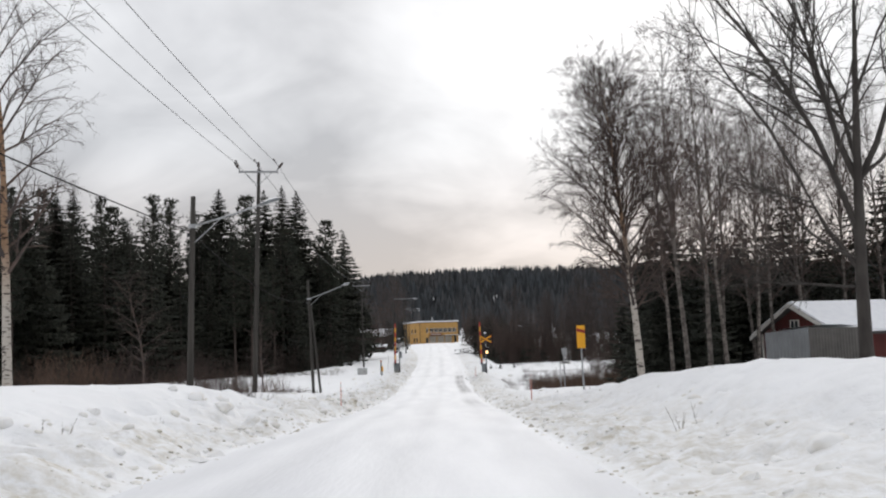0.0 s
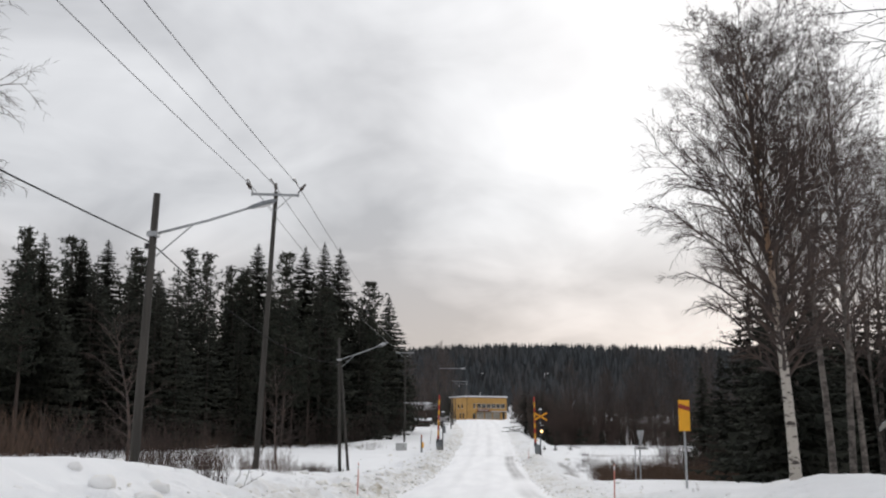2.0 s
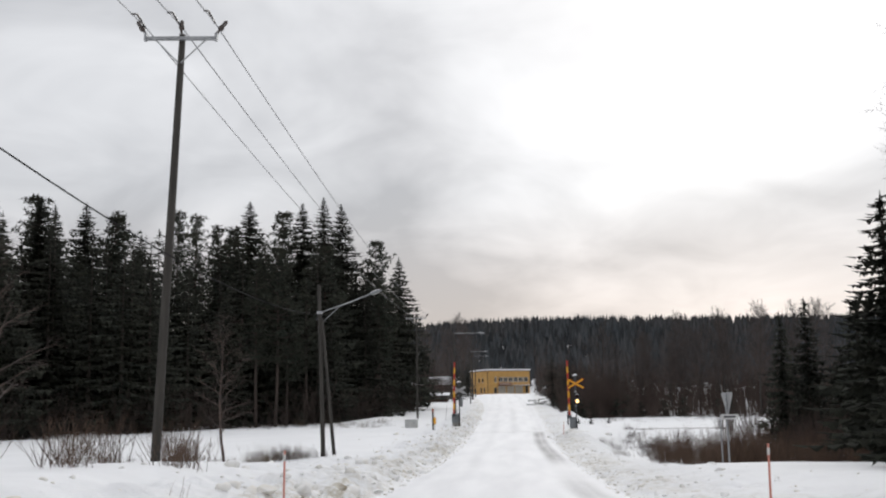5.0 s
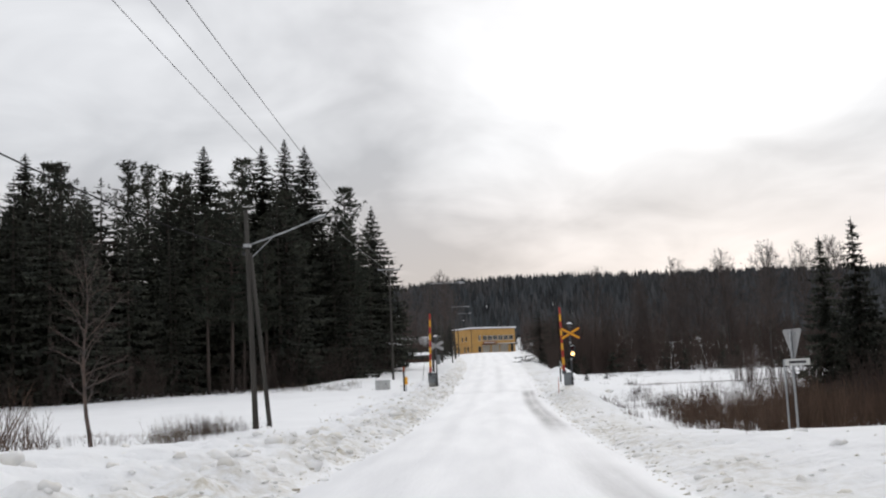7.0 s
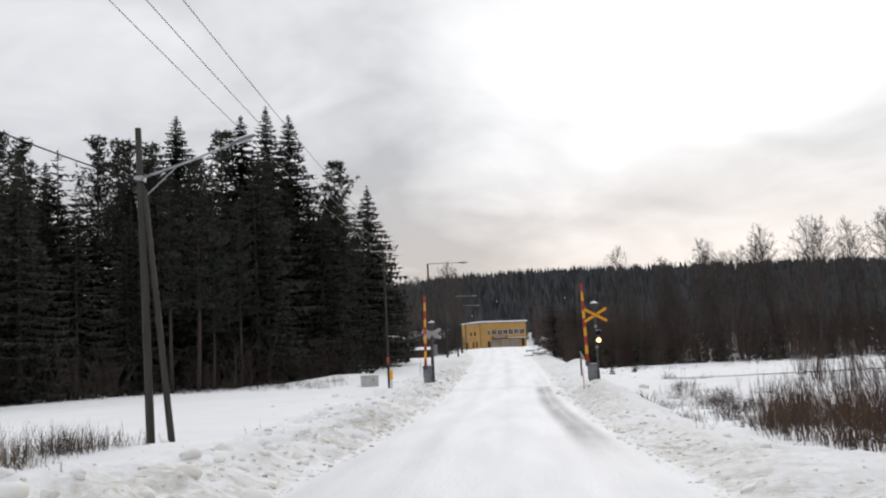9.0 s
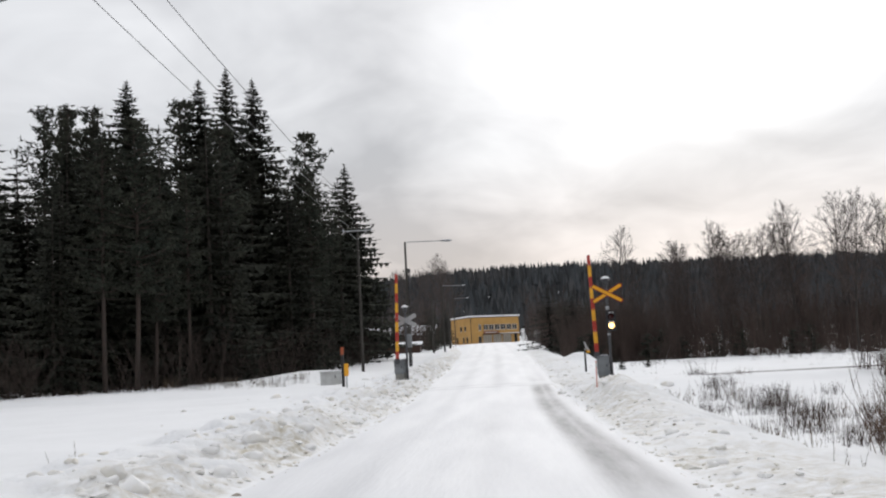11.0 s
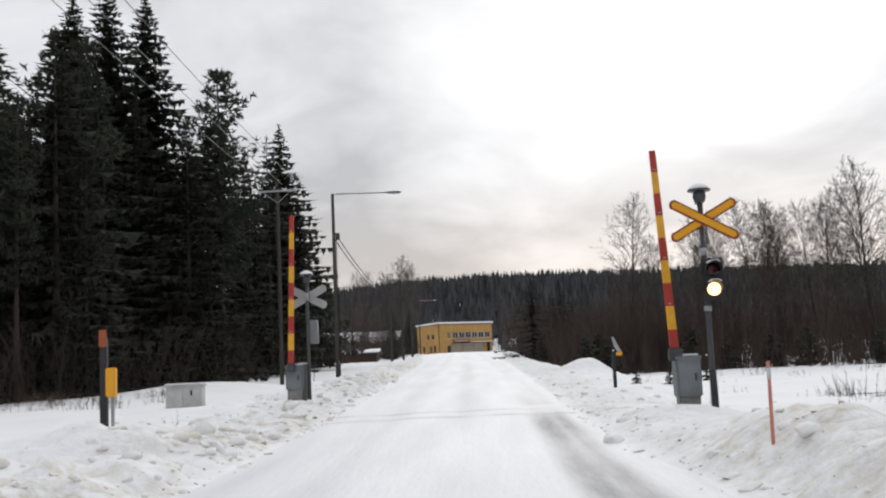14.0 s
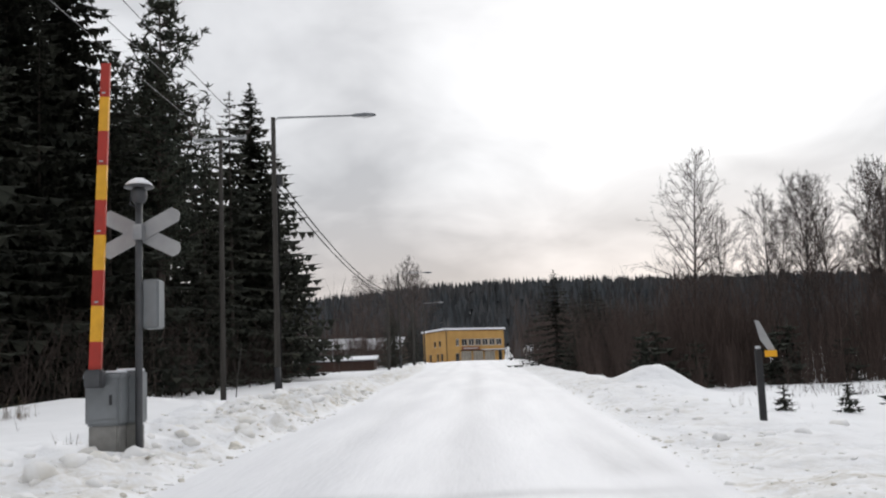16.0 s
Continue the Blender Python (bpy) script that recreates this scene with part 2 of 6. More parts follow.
LENS_RED = material("dark_red_lens", (0.05, 0.006, 0.006), 0.15, second=(0.03, 0.004, 0.004), scale=3)
LENS_AMBER = material("lit_amber_lens", (1.0, 0.62, 0.25), 0.3, second=(1.0, 0.62, 0.25), emit=3.2)
RED = material("red_band_paint", (0.42, 0.030, 0.016), 0.5, second=(0.33, 0.026, 0.015), scale=6, fine=0.06)
YELLOW = material("yellow_band_paint", (0.78, 0.40, 0.018), 0.5, second=(0.66, 0.33, 0.016), scale=6, fine=0.06)
SIGN_YELLOW = material("sign_yellow", (0.83, 0.40, 0.010), 0.45, second=(0.76, 0.36, 0.010), scale=5)
SIGN_RED = material("sign_red", (0.20, 0.024, 0.014), 0.45, second=(0.30, 0.026, 0.014), scale=5)
SIGN_BACK = material("sign_aluminium_back", (0.40, 0.40, 0.40), 0.55, 0.3, second=(0.33, 0.33, 0.335), scale=4, fine=0.05)
SIGN_WHITE = material("sign_white", (0.66, 0.66, 0.64), 0.5, second=(0.58, 0.58, 0.56), scale=4)
INK = material("sign_ink", (0.03, 0.03, 0.035), 0.6)
STAKE = material("faded_stake_plastic", (0.62, 0.24, 0.18), 0.6, second=(0.55, 0.20, 0.15), scale=5)
ORANGE = material("stake_orange", (0.38, 0.090, 0.030), 0.6, second=(0.30, 0.072, 0.026), scale=5)
INSULATOR = material("brown_porcelain", (0.06, 0.045, 0.04), 0.25)
CABLE = material("black_cable", (0.014, 0.014, 0.015), 0.9, spec=0.1)
CONDUCTOR = material("weathered_aluminium_wire", (0.16, 0.16, 0.17), 0.6, spec=0.3)
LAMP_GLASS = material("lamp_glass", (0.55, 0.55, 0.55), 0.3)
RENDER_YELLOW = material("ochre_render", (0.55, 0.325, 0.105), 0.85, second=(0.47, 0.27, 0.085), scale=0.7, fine=0.06, fine_scale=8, bump=0.15)
DARK_GLASS = material("dark_window_glass", (0.020, 0.024, 0.028), 0.12, second=(0.04, 0.045, 0.05), scale=0.6)
FRAME_WHITE = material("white_joinery", (0.62, 0.60, 0.56), 0.6, second=(0.55, 0.53, 0.49), scale=3)
DOOR_PALE = material("pale_door_panels", (0.42, 0.38, 0.31), 0.6, second=(0.34, 0.31, 0.26), scale=2)
SIGN_DULL_RED = material("dull_red_signboard", (0.26, 0.075, 0.045), 0.7, second=(0.22, 0.06, 0.04), scale=3)
FASCIA = material("dark_roof_fascia", (0.045, 0.04, 0.038), 0.7)
COTTAGE_RED = material("falu_red_boards", (0.100, 0.021, 0.017), 0.9, second=(0.070, 0.016, 0.014), scale=3, stretch=(6, 6, 0.3), fine=0.1, bump=0.4, bump_scale=15)
TRAILER_SIDE = material("brown_grey_ribbed_side", (0.105, 0.098, 0.090), 0.7, second=(0.075, 0.070, 0.065), scale=3, fine=0.08, bump=0.3, bump_scale=12)
TARP = material("grey_corrugated_steel", (0.17, 0.18, 0.185), 0.6, second=(0.14, 0.145, 0.15), scale=2, fine=0.06)
RAIL = material("rusty_rail_steel", (0.11, 0.075, 0.058), 0.6, 0.4, second=(0.08, 0.06, 0.05), scale=5)
BROWN_WALL = material("brown_timber_wall", (0.075, 0.042, 0.030), 0.9, second=(0.055, 0.032, 0.025), scale=2, stretch=(4, 4, 0.4))
GREY_WALL = material("grey_board_wall", (0.22, 0.22, 0.22), 0.85, second=(0.16, 0.16, 0.165), scale=2, stretch=(4, 4, 0.4))


# ---- geometry helpers ----
class Geo:
    """Collects vertices and faces for one mesh."""

    def __init__(self):
        self.v, self.f = [], []

    def tube(self, pts, radii, sides=6, cap=True):
        """A tapered tube along a line of points."""
        base = len(self.v)
        pts = [Vector(p) for p in pts]
        for i, p in enumerate(pts):
            d = (pts[min(i + 1, len(pts) - 1)] - pts[max(i - 1, 0)]).normalized()
            a = d.orthogonal().normalized() if abs(d.z) < 0.9 else Vector((1, 0, 0)).cross(d).normalized()
            b = d.cross(a)
            for k in range(sides):
                w = 2 * math.pi * k / sides
                self.v.append(p + (a * math.cos(w) + b * math.sin(w)) * radii[i])
        for i in range(len(pts) - 1):
            for k in range(sides):
                k2 = (k + 1) % sides
                s = base + i * sides
                self.f.append((s + k, s + k2, s + sides + k2, s + sides + k))
        if cap:
            self.f.append(tuple(base + k for k in range(sides))[::-1])
            self.f.append(tuple(base + (len(pts) - 1) * sides + k for k in range(sides)))
        return self

    def spike(self, pts, r):
        """A thin three-sided twig that runs out to a point."""
        pts = [Vector(p) for p in pts]
        d = (pts[-1] - pts[0]).normalized()
        a = d.orthogonal().normalized() * r
        b = d.cross(a)
        ring = (a, a * -0.5 + b * 0.866, a * -0.5 - b * 0.866)
        base = len(self.v)
        n = len(pts) - 1
        for i in range(n):
            self.v.extend(pts[i] + q * (1 - 0.5 * i / n) for q in ring)
        self.v.append(pts[-1])
        for i in range(n - 1):
            s = base + 3 * i
            self.f.extend(((s, s + 1, s + 4, s + 3), (s + 1, s + 2, s + 5, s + 4), (s + 2, s, s + 3, s + 5)))
        s = base + 3 * (n - 1)
        self.f.extend(((s, s + 1, s + 3), (s + 1, s + 2, s + 3), (s + 2, s, s + 3)))
        return self

    def poly(self, *pts):
        base = len(self.v)
        self.v.extend(Vector(p) for p in pts)
        self.f.append(tuple(range(base, base + len(pts))))
        return self

    def box(self, x0, y0, z0, x1, y1, z1):
        base = len(self.v)
        self.v.extend(Vector((x, y, z)) for z in (z0, z1) for y in (y0, y1) for x in (x0, x1))
        for q in ((0, 2, 3, 1), (4, 5, 7, 6), (0, 1, 5, 4), (1, 3, 7, 5), (3, 2, 6, 7), (2, 0, 4, 6)):
            self.f.append(tuple(base + i for i in q))
        return self

    def mesh(self, name, mat, smooth=False):
        me = bpy.data.meshes.new(name)
        me.from_pydata([tuple(p) for p in self.v], [], self.f)
        me.materials.append(mat)
        if smooth:
            me.polygons.foreach_set("use_smooth", [True] * len(me.polygons))
        me.update()
        return me


def part(name, geo, mat, parent=None, label="", smooth=False, bevel=0.0):
    """Link a Geo (or ready mesh) as one mesh object under a thing or a part."""
    me = geo if isinstance(geo, bpy.types.Mesh) else geo.mesh(name, mat, smooth)
    if bevel:
        bm = bmesh.new()
        bm.from_mesh(me)
        bmesh.ops.remove_doubles(bm, verts=bm.verts, dist=0.0001)
        bmesh.ops.bevel(bm, geom=bm.edges[:], offset=bevel, segments=2, affect="EDGES", clamp_overlap=True)
        bm.to_mesh(me)
        bm.free()
    ob = new(name, me)
    if parent:
        ob.parent = parent
    if label:
        tagged(ob, label)
    return ob


def thing(name, x, y, z, label, category, group="", rz=0.0, kind=""):
    ob = new(name)
    ob.matrix_basis = pose(x, y, z, 0, 0, rz)
    return tagged(ob, label, category, group, kind)


# ---- the lie of the land ----
def table(ys, zs):
    ys, zs = np.array(ys, float), np.array(zs, float)

    def f(y):
        y = np.asarray(y, float)
        return (np.interp(y - 2.5, ys, zs) + 2 * np.interp(y, ys, zs) + np.interp(y + 2.5, ys, zs)) / 4
    return f


road_z = table((-60, 0, 10, 16, 28, 38, 45, 57, 64, 74, 80, 88, 96, 103, 115, 140, 174, 215, 245, 300),
               (0.3, 0, -0.1, -0.2, -0.5, -0.8, -0.95, -1.16, -1.22, -1.22, -1.16, -1.03, -0.76, -0.5, 0.0, 0.85, 1.85, 3.1, 3.95, 4.6))
road_x = table((-60, 60, 90, 115, 140, 175, 200, 240, 300), (-0.9, -0.9, -1.0, -1.0, -1.25, -1.7, -2.1, -3.3, -5))
left_z = table((-60, 0, 20, 27, 32, 36, 46, 55, 62, 68, 80, 100, 110, 120, 128, 135, 150, 170, 200, 245, 330),
               (1.0, 0.95, 0.9, 0.8, 0.45, 0.05, -0.1, -0.7, -0.95, -1.05, -0.9, -0.5, -0.4, -0.2, 0.0, 0.3, 0.9, 1.55, 2.4, 3.9, 5))
right_z = table((-60, 0, 20, 26, 30, 36, 42, 50, 56, 62, 75, 88, 93, 97, 104, 115, 150, 200, 260, 330),
                (0.9, 0.85, 0.8, 0.62, 0.35, -0.1, -0.5, -0.75, -0.95, -1.6, -1.8, -1.5, -0.85, -0.75, -0.5, -0.35, 0.2, 1.8, 3.8, 5))
HALF = 2.6                                         # half width of the ploughed lane


def hashed(ix, iy, seed):
    h = (ix.astype(np.int64) * 374761393 + iy.astype(np.int64) * 668265263 + seed * 974634777) & 0xFFFFFFFF
    h = ((h ^ (h >> 13)) * 1274126177) & 0xFFFFFFFF
    return ((h ^ (h >> 16)) & 0xFFFF) / 65535.0


def grain(x, y, size, seed):
    """Smooth value noise, 0 to 1, of that cell size in metres."""
    x, y = np.asarray(x, float) / size, np.asarray(y, float) / size
    ix, iy = np.floor(x), np.floor(y)
    fx, fy = x - ix, y - iy
    fx, fy = fx * fx * (3 - 2 * fx), fy * fy * (3 - 2 * fy)
    a, b = hashed(ix, iy, seed), hashed(ix + 1, iy, seed)
    c, d = hashed(ix, iy + 1, seed), hashed(ix + 1, iy + 1, seed)
    return (a * (1 - fx) + b * fx) * (1 - fy) + (c * (1 - fx) + d * fx) * fy


def smooth(lo, hi, v):
    u = np.clip((v - lo) / (hi - lo), 0, 1)
    return u * u * (3 - 2 * u)


def yard(y):
    """The cleared strip widens towards the building."""
    return 3.2 * smooth(125, 245, y)


def ground_z(x, y):
    """Height of the snow surface."""
    x, y = np.asarray(x, float), np.asarray(y, float)
    off = x - road_x(y)
    e = np.abs(off) - HALF - yard(y)
    side = np.where(off < 0, left_z(y), right_z(y))
    rough = 0.10 * (grain(x, y, 6, 3) - 0.5) + 0.05 * (grain(x, y, 1.7, 4) - 0.5)
    side = side + rough * 1.6 + smooth(8, 60, np.abs(off)) * 1.2 * (grain(x, y, 40, 8) - 0.4)
    mix = smooth(1.3, 4.2, e)
    z = road_z(y) * (1 - mix) + side * mix
    # the ploughed bank
    high = 0.34 * np.where(off < 0, 1.0, 0.30 + 0.6 * smooth(74, 81, y) * (1 - smooth(92, 95, y))) * (0.55 + 0.9 * grain(y, off * 0 + 7, 5, 5)) * (1 - 0.75 * np.exp(-((y - 98) / 8) ** 4)) * (1 - 0.72 * smooth(104, 140, y))
    bank = high * smooth(-0.1, 1.2, e) * (1 - smooth(1.7, 3.8, e))
    lumps = (grain(x, y, 0.75, 11) - 0.45) * 0.22 + (grain(x, y, 0.36, 12) - 0.5) * 0.21 + (grain(x, y, 0.18, 13) - 0.5) * 0.08
    lumps = lumps * np.where(off < 0, 1.15, np.where(y < 40, 1.0, 0.55))
    z = z + bank + lumps * smooth(0.0, 0.4, e) * (1 - smooth(2.2, np.where((off > 0) & (y < 45), 7.0, 4.4), e)) * (0.45 + 0.9 * grain(x, y, 4.5, 14)) * (1 - 0.6 * smooth(110, 160, y))
    # lane: faint ruts and crown
    lane = 1 - smooth(-0.3, 0.1, e)
    z = z + lane * (0.03 * (1 - (off / 2.5) ** 2) - 0.018 * (np.exp(-((off - 1.75) / 0.3) ** 2) + np.exp(-((off - 0.2) / 0.35) ** 2) + np.exp(-((off + 1.3) / 0.3) ** 2)))
    # level bed of the railway on both sides
    bed = np.exp(-((y - 95.5) / 2.6) ** 4) * smooth(2.2, 5, e)
    z = z * (1 - bed) + (-0.74) * bed
    # heap of cleared snow beyond the crossing, mounds at the edge of the wood
    z = z + 0.60 * np.exp(-(((x - 4.4) / 1.0) ** 2 + ((y - 116) / 1.4) ** 2))
    z = z + 0.55 * np.exp(-(((x + 12.5) / 3.4) ** 2 + ((y - 119) / 4.5) ** 2))
    # snow drift round the junction mouth, right
    z = z + 0.14 * np.exp(-((y - 52) / 4.5) ** 2) * smooth(1.5, 3, np.where(off > 0, e, 0)) * (1 - smooth(5, 14, np.where(off > 0, e, 0)))
    z = z - 0.28 * np.exp(-((y - 63) / 2.2) ** 2) * smooth(3.6, 5.5, np.where(off < 0, e, 0)) * (1 - smooth(22, 40, np.abs(off)))
    z = z + 0.26 * np.exp(-(((x + 5.9) / 1.3) ** 2 + ((y - 88.5) / 2.0) ** 2)) + 0.45 * np.exp(-(((x - 2.7) / 0.9) ** 2 + ((y - 83.4) / 3.0) ** 2)) + 0.14 * np.exp(-(((x - 3.1) / 1.3) ** 2 + ((y - 90.9) / 1.6) ** 2))
    # the wooded hill behind
    far = smooth(285, 590, y) * (1 - 0.0008 * np.clip(x - 100, 0, 500)) * (1 + 0.0006 * np.clip(x, -300, 0))
    z = z + far * (33.0 + 4 * (grain(x, y * 0 + 5, 90, 21) - 0.5)) - smooth(650, 1600, y) * 25
    return z


def ground_at(x, y):
    return float(ground_z(np.array([x]), np.array([y]))[0])


def grid_lines(stops):
    """Coordinates from (to, step) stretches."""
    at, outl = stops[0][0], []
    for to, step in stops[1:]:
        n = max(1, int(round((to - at) / step)))
        outl.extend(at + (to - at) * k / n for k in range(n))
        at = to
    outl.append(at)
    return np.array(outl)


U = grid_lines(((-900, 0), (-300, 60), (-90, 15), (-30, 4), (-9, 1.1), (-6.6, 0.3), (-2.6, 0.12), (2.6, 0.52), (5.6, 0.12), (9, 0.3), (30, 1.1), (90, 4), (300, 15), (900, 60)))
V = grid_lines(((-120, 0), (-10, 8), (0, 1), (4, 0.4), (60, 0.17), (118, 0.17), (160, 0.5), (300, 3), (700, 12), (1700, 100)))
uu, vv = np.meshgrid(U, V)
xx = uu + road_x(vv)
zz = ground_z(xx, vv)
lane_cols = [i for i in range(len(U) - 1) if U[i] >= -2.6001 and U[i + 1] <= 2.6001]
rows_n, cols_n = uu.shape
idx = np.arange(rows_n * cols_n).reshape(rows_n, cols_n)
quads = np.stack((idx[:-1, :-1], idx[:-1, 1:], idx[1:, 1:], idx[1:, :-1]), -1)
on_lane = np.zeros((rows_n - 1, cols_n - 1), bool)
on_lane[:, lane_cols] = True
on_lane &= (V[:-1] < 262)[:, None]
points = np.stack((xx, vv, zz), -1).reshape(-1, 3)


def sheet(name, mask, mat, values):
    q = quads[mask]
    used, inv = np.unique(q, return_inverse=True)
    me = bpy.data.meshes.new(name)
    me.from_pydata(points[used].tolist(), [], inv.reshape(q.shape).tolist())
    me.materials.append(mat)
    me.polygons.foreach_set("use_smooth", [True] * len(me.polygons))
    for attribute, value in values.items():
        a = me.attributes.new(attribute, "FLOAT", "POINT")
        a.data.foreach_set("value", value.reshape(-1)[used].astype(np.float32))
    me.update()
    return new(name, me)


edge = np.abs(uu) - HALF - yard(vv)
dirt = smooth(0.0, 0.2, edge) * (1 - smooth(0.7, np.where((uu > 0) & (vv < 45), 3.4, 2.4), edge)) * np.clip(grain(xx, vv, 0.7, 31) * 0.8 + grain(xx, vv, 3.2, 32) * 0.9 - 0.30, 0, 1)
rail_dirt = np.exp(-((np.abs(vv - 95.5) - 0.76) / 0.25) ** 2) * (1 - smooth(2.0, 4.0, edge)) * (0.4 + 0.6 * grain(xx, vv, 0.5, 33))
dirt = dirt * np.where(uu > 0, 0.8 - 0.35 * smooth(82, 90, vv), 1.0)
dirt = np.clip(dirt + 0.9 * rail_dirt, 0, 1)
broken = smooth(0.0, 0.35, edge) * (1 - smooth(1.8, np.where((uu > 0) & (vv < 45), 6.0, 4.2), edge)) * (0.35 + 0.65 * grain(xx, vv, 3.0, 51)) + 0.10 * (1 - smooth(8, 20, edge))
tagged(sheet("ground", ~on_lane, SNOW, {"dirt": dirt, "broken": broken}), "deep white snow with lumpy ploughed banks stained by sand", "snowy ground", kind="structure")

# finer lane: its own rows across, so that ruts show
LU = np.linspace(-2.6, 2.6, 54)
LV = V[:int((V < 262).sum()) + 1]
lu, lv = np.meshgrid(LU, LV)
lx = lu + road_x(lv)
lz = ground_z(lx, lv)
mid_line = 1.93 + 0.06 * np.sin(lv * 0.21)
streak = np.exp(-((lu - mid_line) / 0.36) ** 4) * (1 - 0.35 * np.exp(-((lu - mid_line - 0.08) / 0.07) ** 2))
along = 0.07 + 0.78 * smooth(62, 74, lv) * (1 - smooth(93, 97, lv)) + 0.42 * np.exp(-((lv - 47) / 5) ** 2) + 0.4 * np.exp(-((lv - 66) / 4) ** 2) + 0.3 * (1 - smooth(97, 104, lv)) * smooth(97, 98, lv)
wear = streak * along * (0.72 + 0.4 * grain(lu * 2.2, lv, 4, 41))
wear += 0.16 * np.exp(-((lu - 0.3) / 0.3) ** 2) * grain(lu * 3, lv, 7, 42) + 0.14 * np.exp(-((lu + 1.25) / 0.28) ** 2) * grain(lu * 3, lv, 6, 43)
wear += 0.55 * np.exp(-((np.abs(lv - 95.5) - 0.76) / 0.22) ** 2) * grain(lu, lv, 0.6, 44)
wear += 0.10 * np.exp(-((lu + 2.25) / 0.2) ** 2) * grain(lu, lv, 3.2, 45) + 0.10 * np.exp(-((lu - 2.3) / 0.18) ** 2) * grain(lu, lv, 1.7, 46)
lid = np.arange(lu.size).reshape(lu.shape)
lq = np.stack((lid[:-1, :-1], lid[:-1, 1:], lid[1:, 1:], lid[1:, :-1]), -1).reshape(-1, 4)
lane_me = bpy.data.meshes.new("road")
lane_me.from_pydata(np.stack((lx, lv, lz), -1).reshape(-1, 3).tolist(), [], lq.tolist())
lane_me.materials.append(ROAD_SNOW)
lane_me.polygons.foreach_set("use_smooth", [True] * len(lane_me.polygons))
la = lane_me.attributes.new("wear", "FLOAT", "POINT")
la.data.foreach_set("value", np.clip(wear, 0, 1).reshape(-1).astype(np.float32))
tagged(new("road", lane_me), "narrow lane of packed snow with a worn wet wheel track", "road", kind="structure")


# clods of snow thrown up along both banks
def clod_field(count, seed, near, mean=0.023, low=0.012, high=0.15, out=0.42):
    rnd = np.random.default_rng(seed)
    g = Geo()
    phi = (1 + 5 ** 0.5) / 2
    ico = np.array([(-1, phi, 0), (1, phi, 0), (-1, -phi, 0), (1, -phi, 0), (0, -1, phi), (0, 1, phi), (0, -1, -phi), (0, 1, -phi), (phi, 0, -1), (phi, 0, 1), (-phi, 0, -1), (-phi, 0, 1)]) / 1.9
    faces = ((0, 11, 5), (0, 5, 1), (0, 1, 7), (0, 7, 10), (0, 10, 11), (1, 5, 9), (5, 11, 4), (11, 10, 2), (10, 7, 6), (7, 1, 8),
             (3, 9, 4), (3, 4, 2), (3, 2, 6), (3, 6, 8), (3, 8, 9), (4, 9, 5), (2, 4, 11), (6, 2, 10), (8, 6, 7), (9, 8, 1))
    ys = rnd.uniform(near[0], near[1], count)
    sides = rnd.choice((-1, 1), count)
    e = rnd.gamma(1.5, out, count)
    xs = road_x(ys) + sides * (HALF + e - 0.12)
    zs = ground_z(xs, ys)
    shrink = np.where(sides > 0, np.where(ys > 84, 0.6, 0.8), 1.0)
    sizes = shrink * np.clip(rnd.gamma(1.2, mean, count), low, high)
    for x, y, z, s in zip(xs, ys, zs, sizes):
        w = ico * rnd.uniform(0.55, 1.4, (12, 1)) * np.array((1, rnd.uniform(0.8, 1.5), rnd.uniform(0.45, 0.7))) * s
        a = rnd.uniform(0, 6.28)
        c, sn = math.cos(a), math.sin(a)
        base = len(g.v)
        g.v.extend((x + p[0] * c - p[1] * sn, y + p[0] * sn + p[1] * c, z + p[2] + s * 0.02) for p in w)
        g.f.extend((base + i, base + j, base + k) for i, j, k in faces)
    return g


def chunk_field(count, seed, near):
    """Rounded, half-buried chunks, most of them on the left bank."""
    rnd = np.random.default_rng(seed)
    bm = bmesh.new()
    bmesh.ops.create_icosphere(bm, subdivisions=2, radius=1.0)
    ball = np.array([v.co[:] for v in bm.verts])
    faces = np.array([[v.index for v in f.verts] for f in bm.faces])
    bm.free()
    ys = rnd.uniform(near[0], near[1], count)
    sides = np.where(rnd.random(count) < np.where(ys < 40, 0.5, 0.72), -1, 1)
    xs = road_x(ys) + sides * (HALF + 0.1 + rnd.gamma(1.6, 0.85, count))
    sizes = np.clip(rnd.gamma(1.8, 0.030, count), 0.03, 0.17) * np.where(sides > 0, 0.62, 1.0)
    zs = ground_z(xs, ys)
    shift = rnd.uniform(0, 50, (count, 3))
    v = []
    for x, y, z, r, o in zip(xs, ys, zs, sizes, shift):
        k = 0.62 + 0.95 * grain(ball[:, 0] + ball[:, 2] * 0.7 + o[0], ball[:, 1] - ball[:, 2] * 0.6 + o[1], 0.55, 3)
        w = ball * k[:, None] * np.array((r * 1.15, r, r * 0.72))
        c, q = math.cos(o[2]), math.sin(o[2])
        v.append(np.stack((x + w[:, 0] * c - w[:, 1] * q, y + w[:, 0] * q + w[:, 1] * c, z + w[:, 2] - r * 0.05), 1))
    me = bpy.data.meshes.new("snow_chunks")
    f = (faces[None] + (np.arange(count) * len(ball))[:, None, None]).reshape(-1, 3)
    me.from_pydata(np.concatenate(v).tolist(), [], f.tolist())
    me.materials.append(CLOD)
    me.polygons.foreach_set("use_smooth", [True] * len(me.polygons))
    return new("snow_chunks", me)


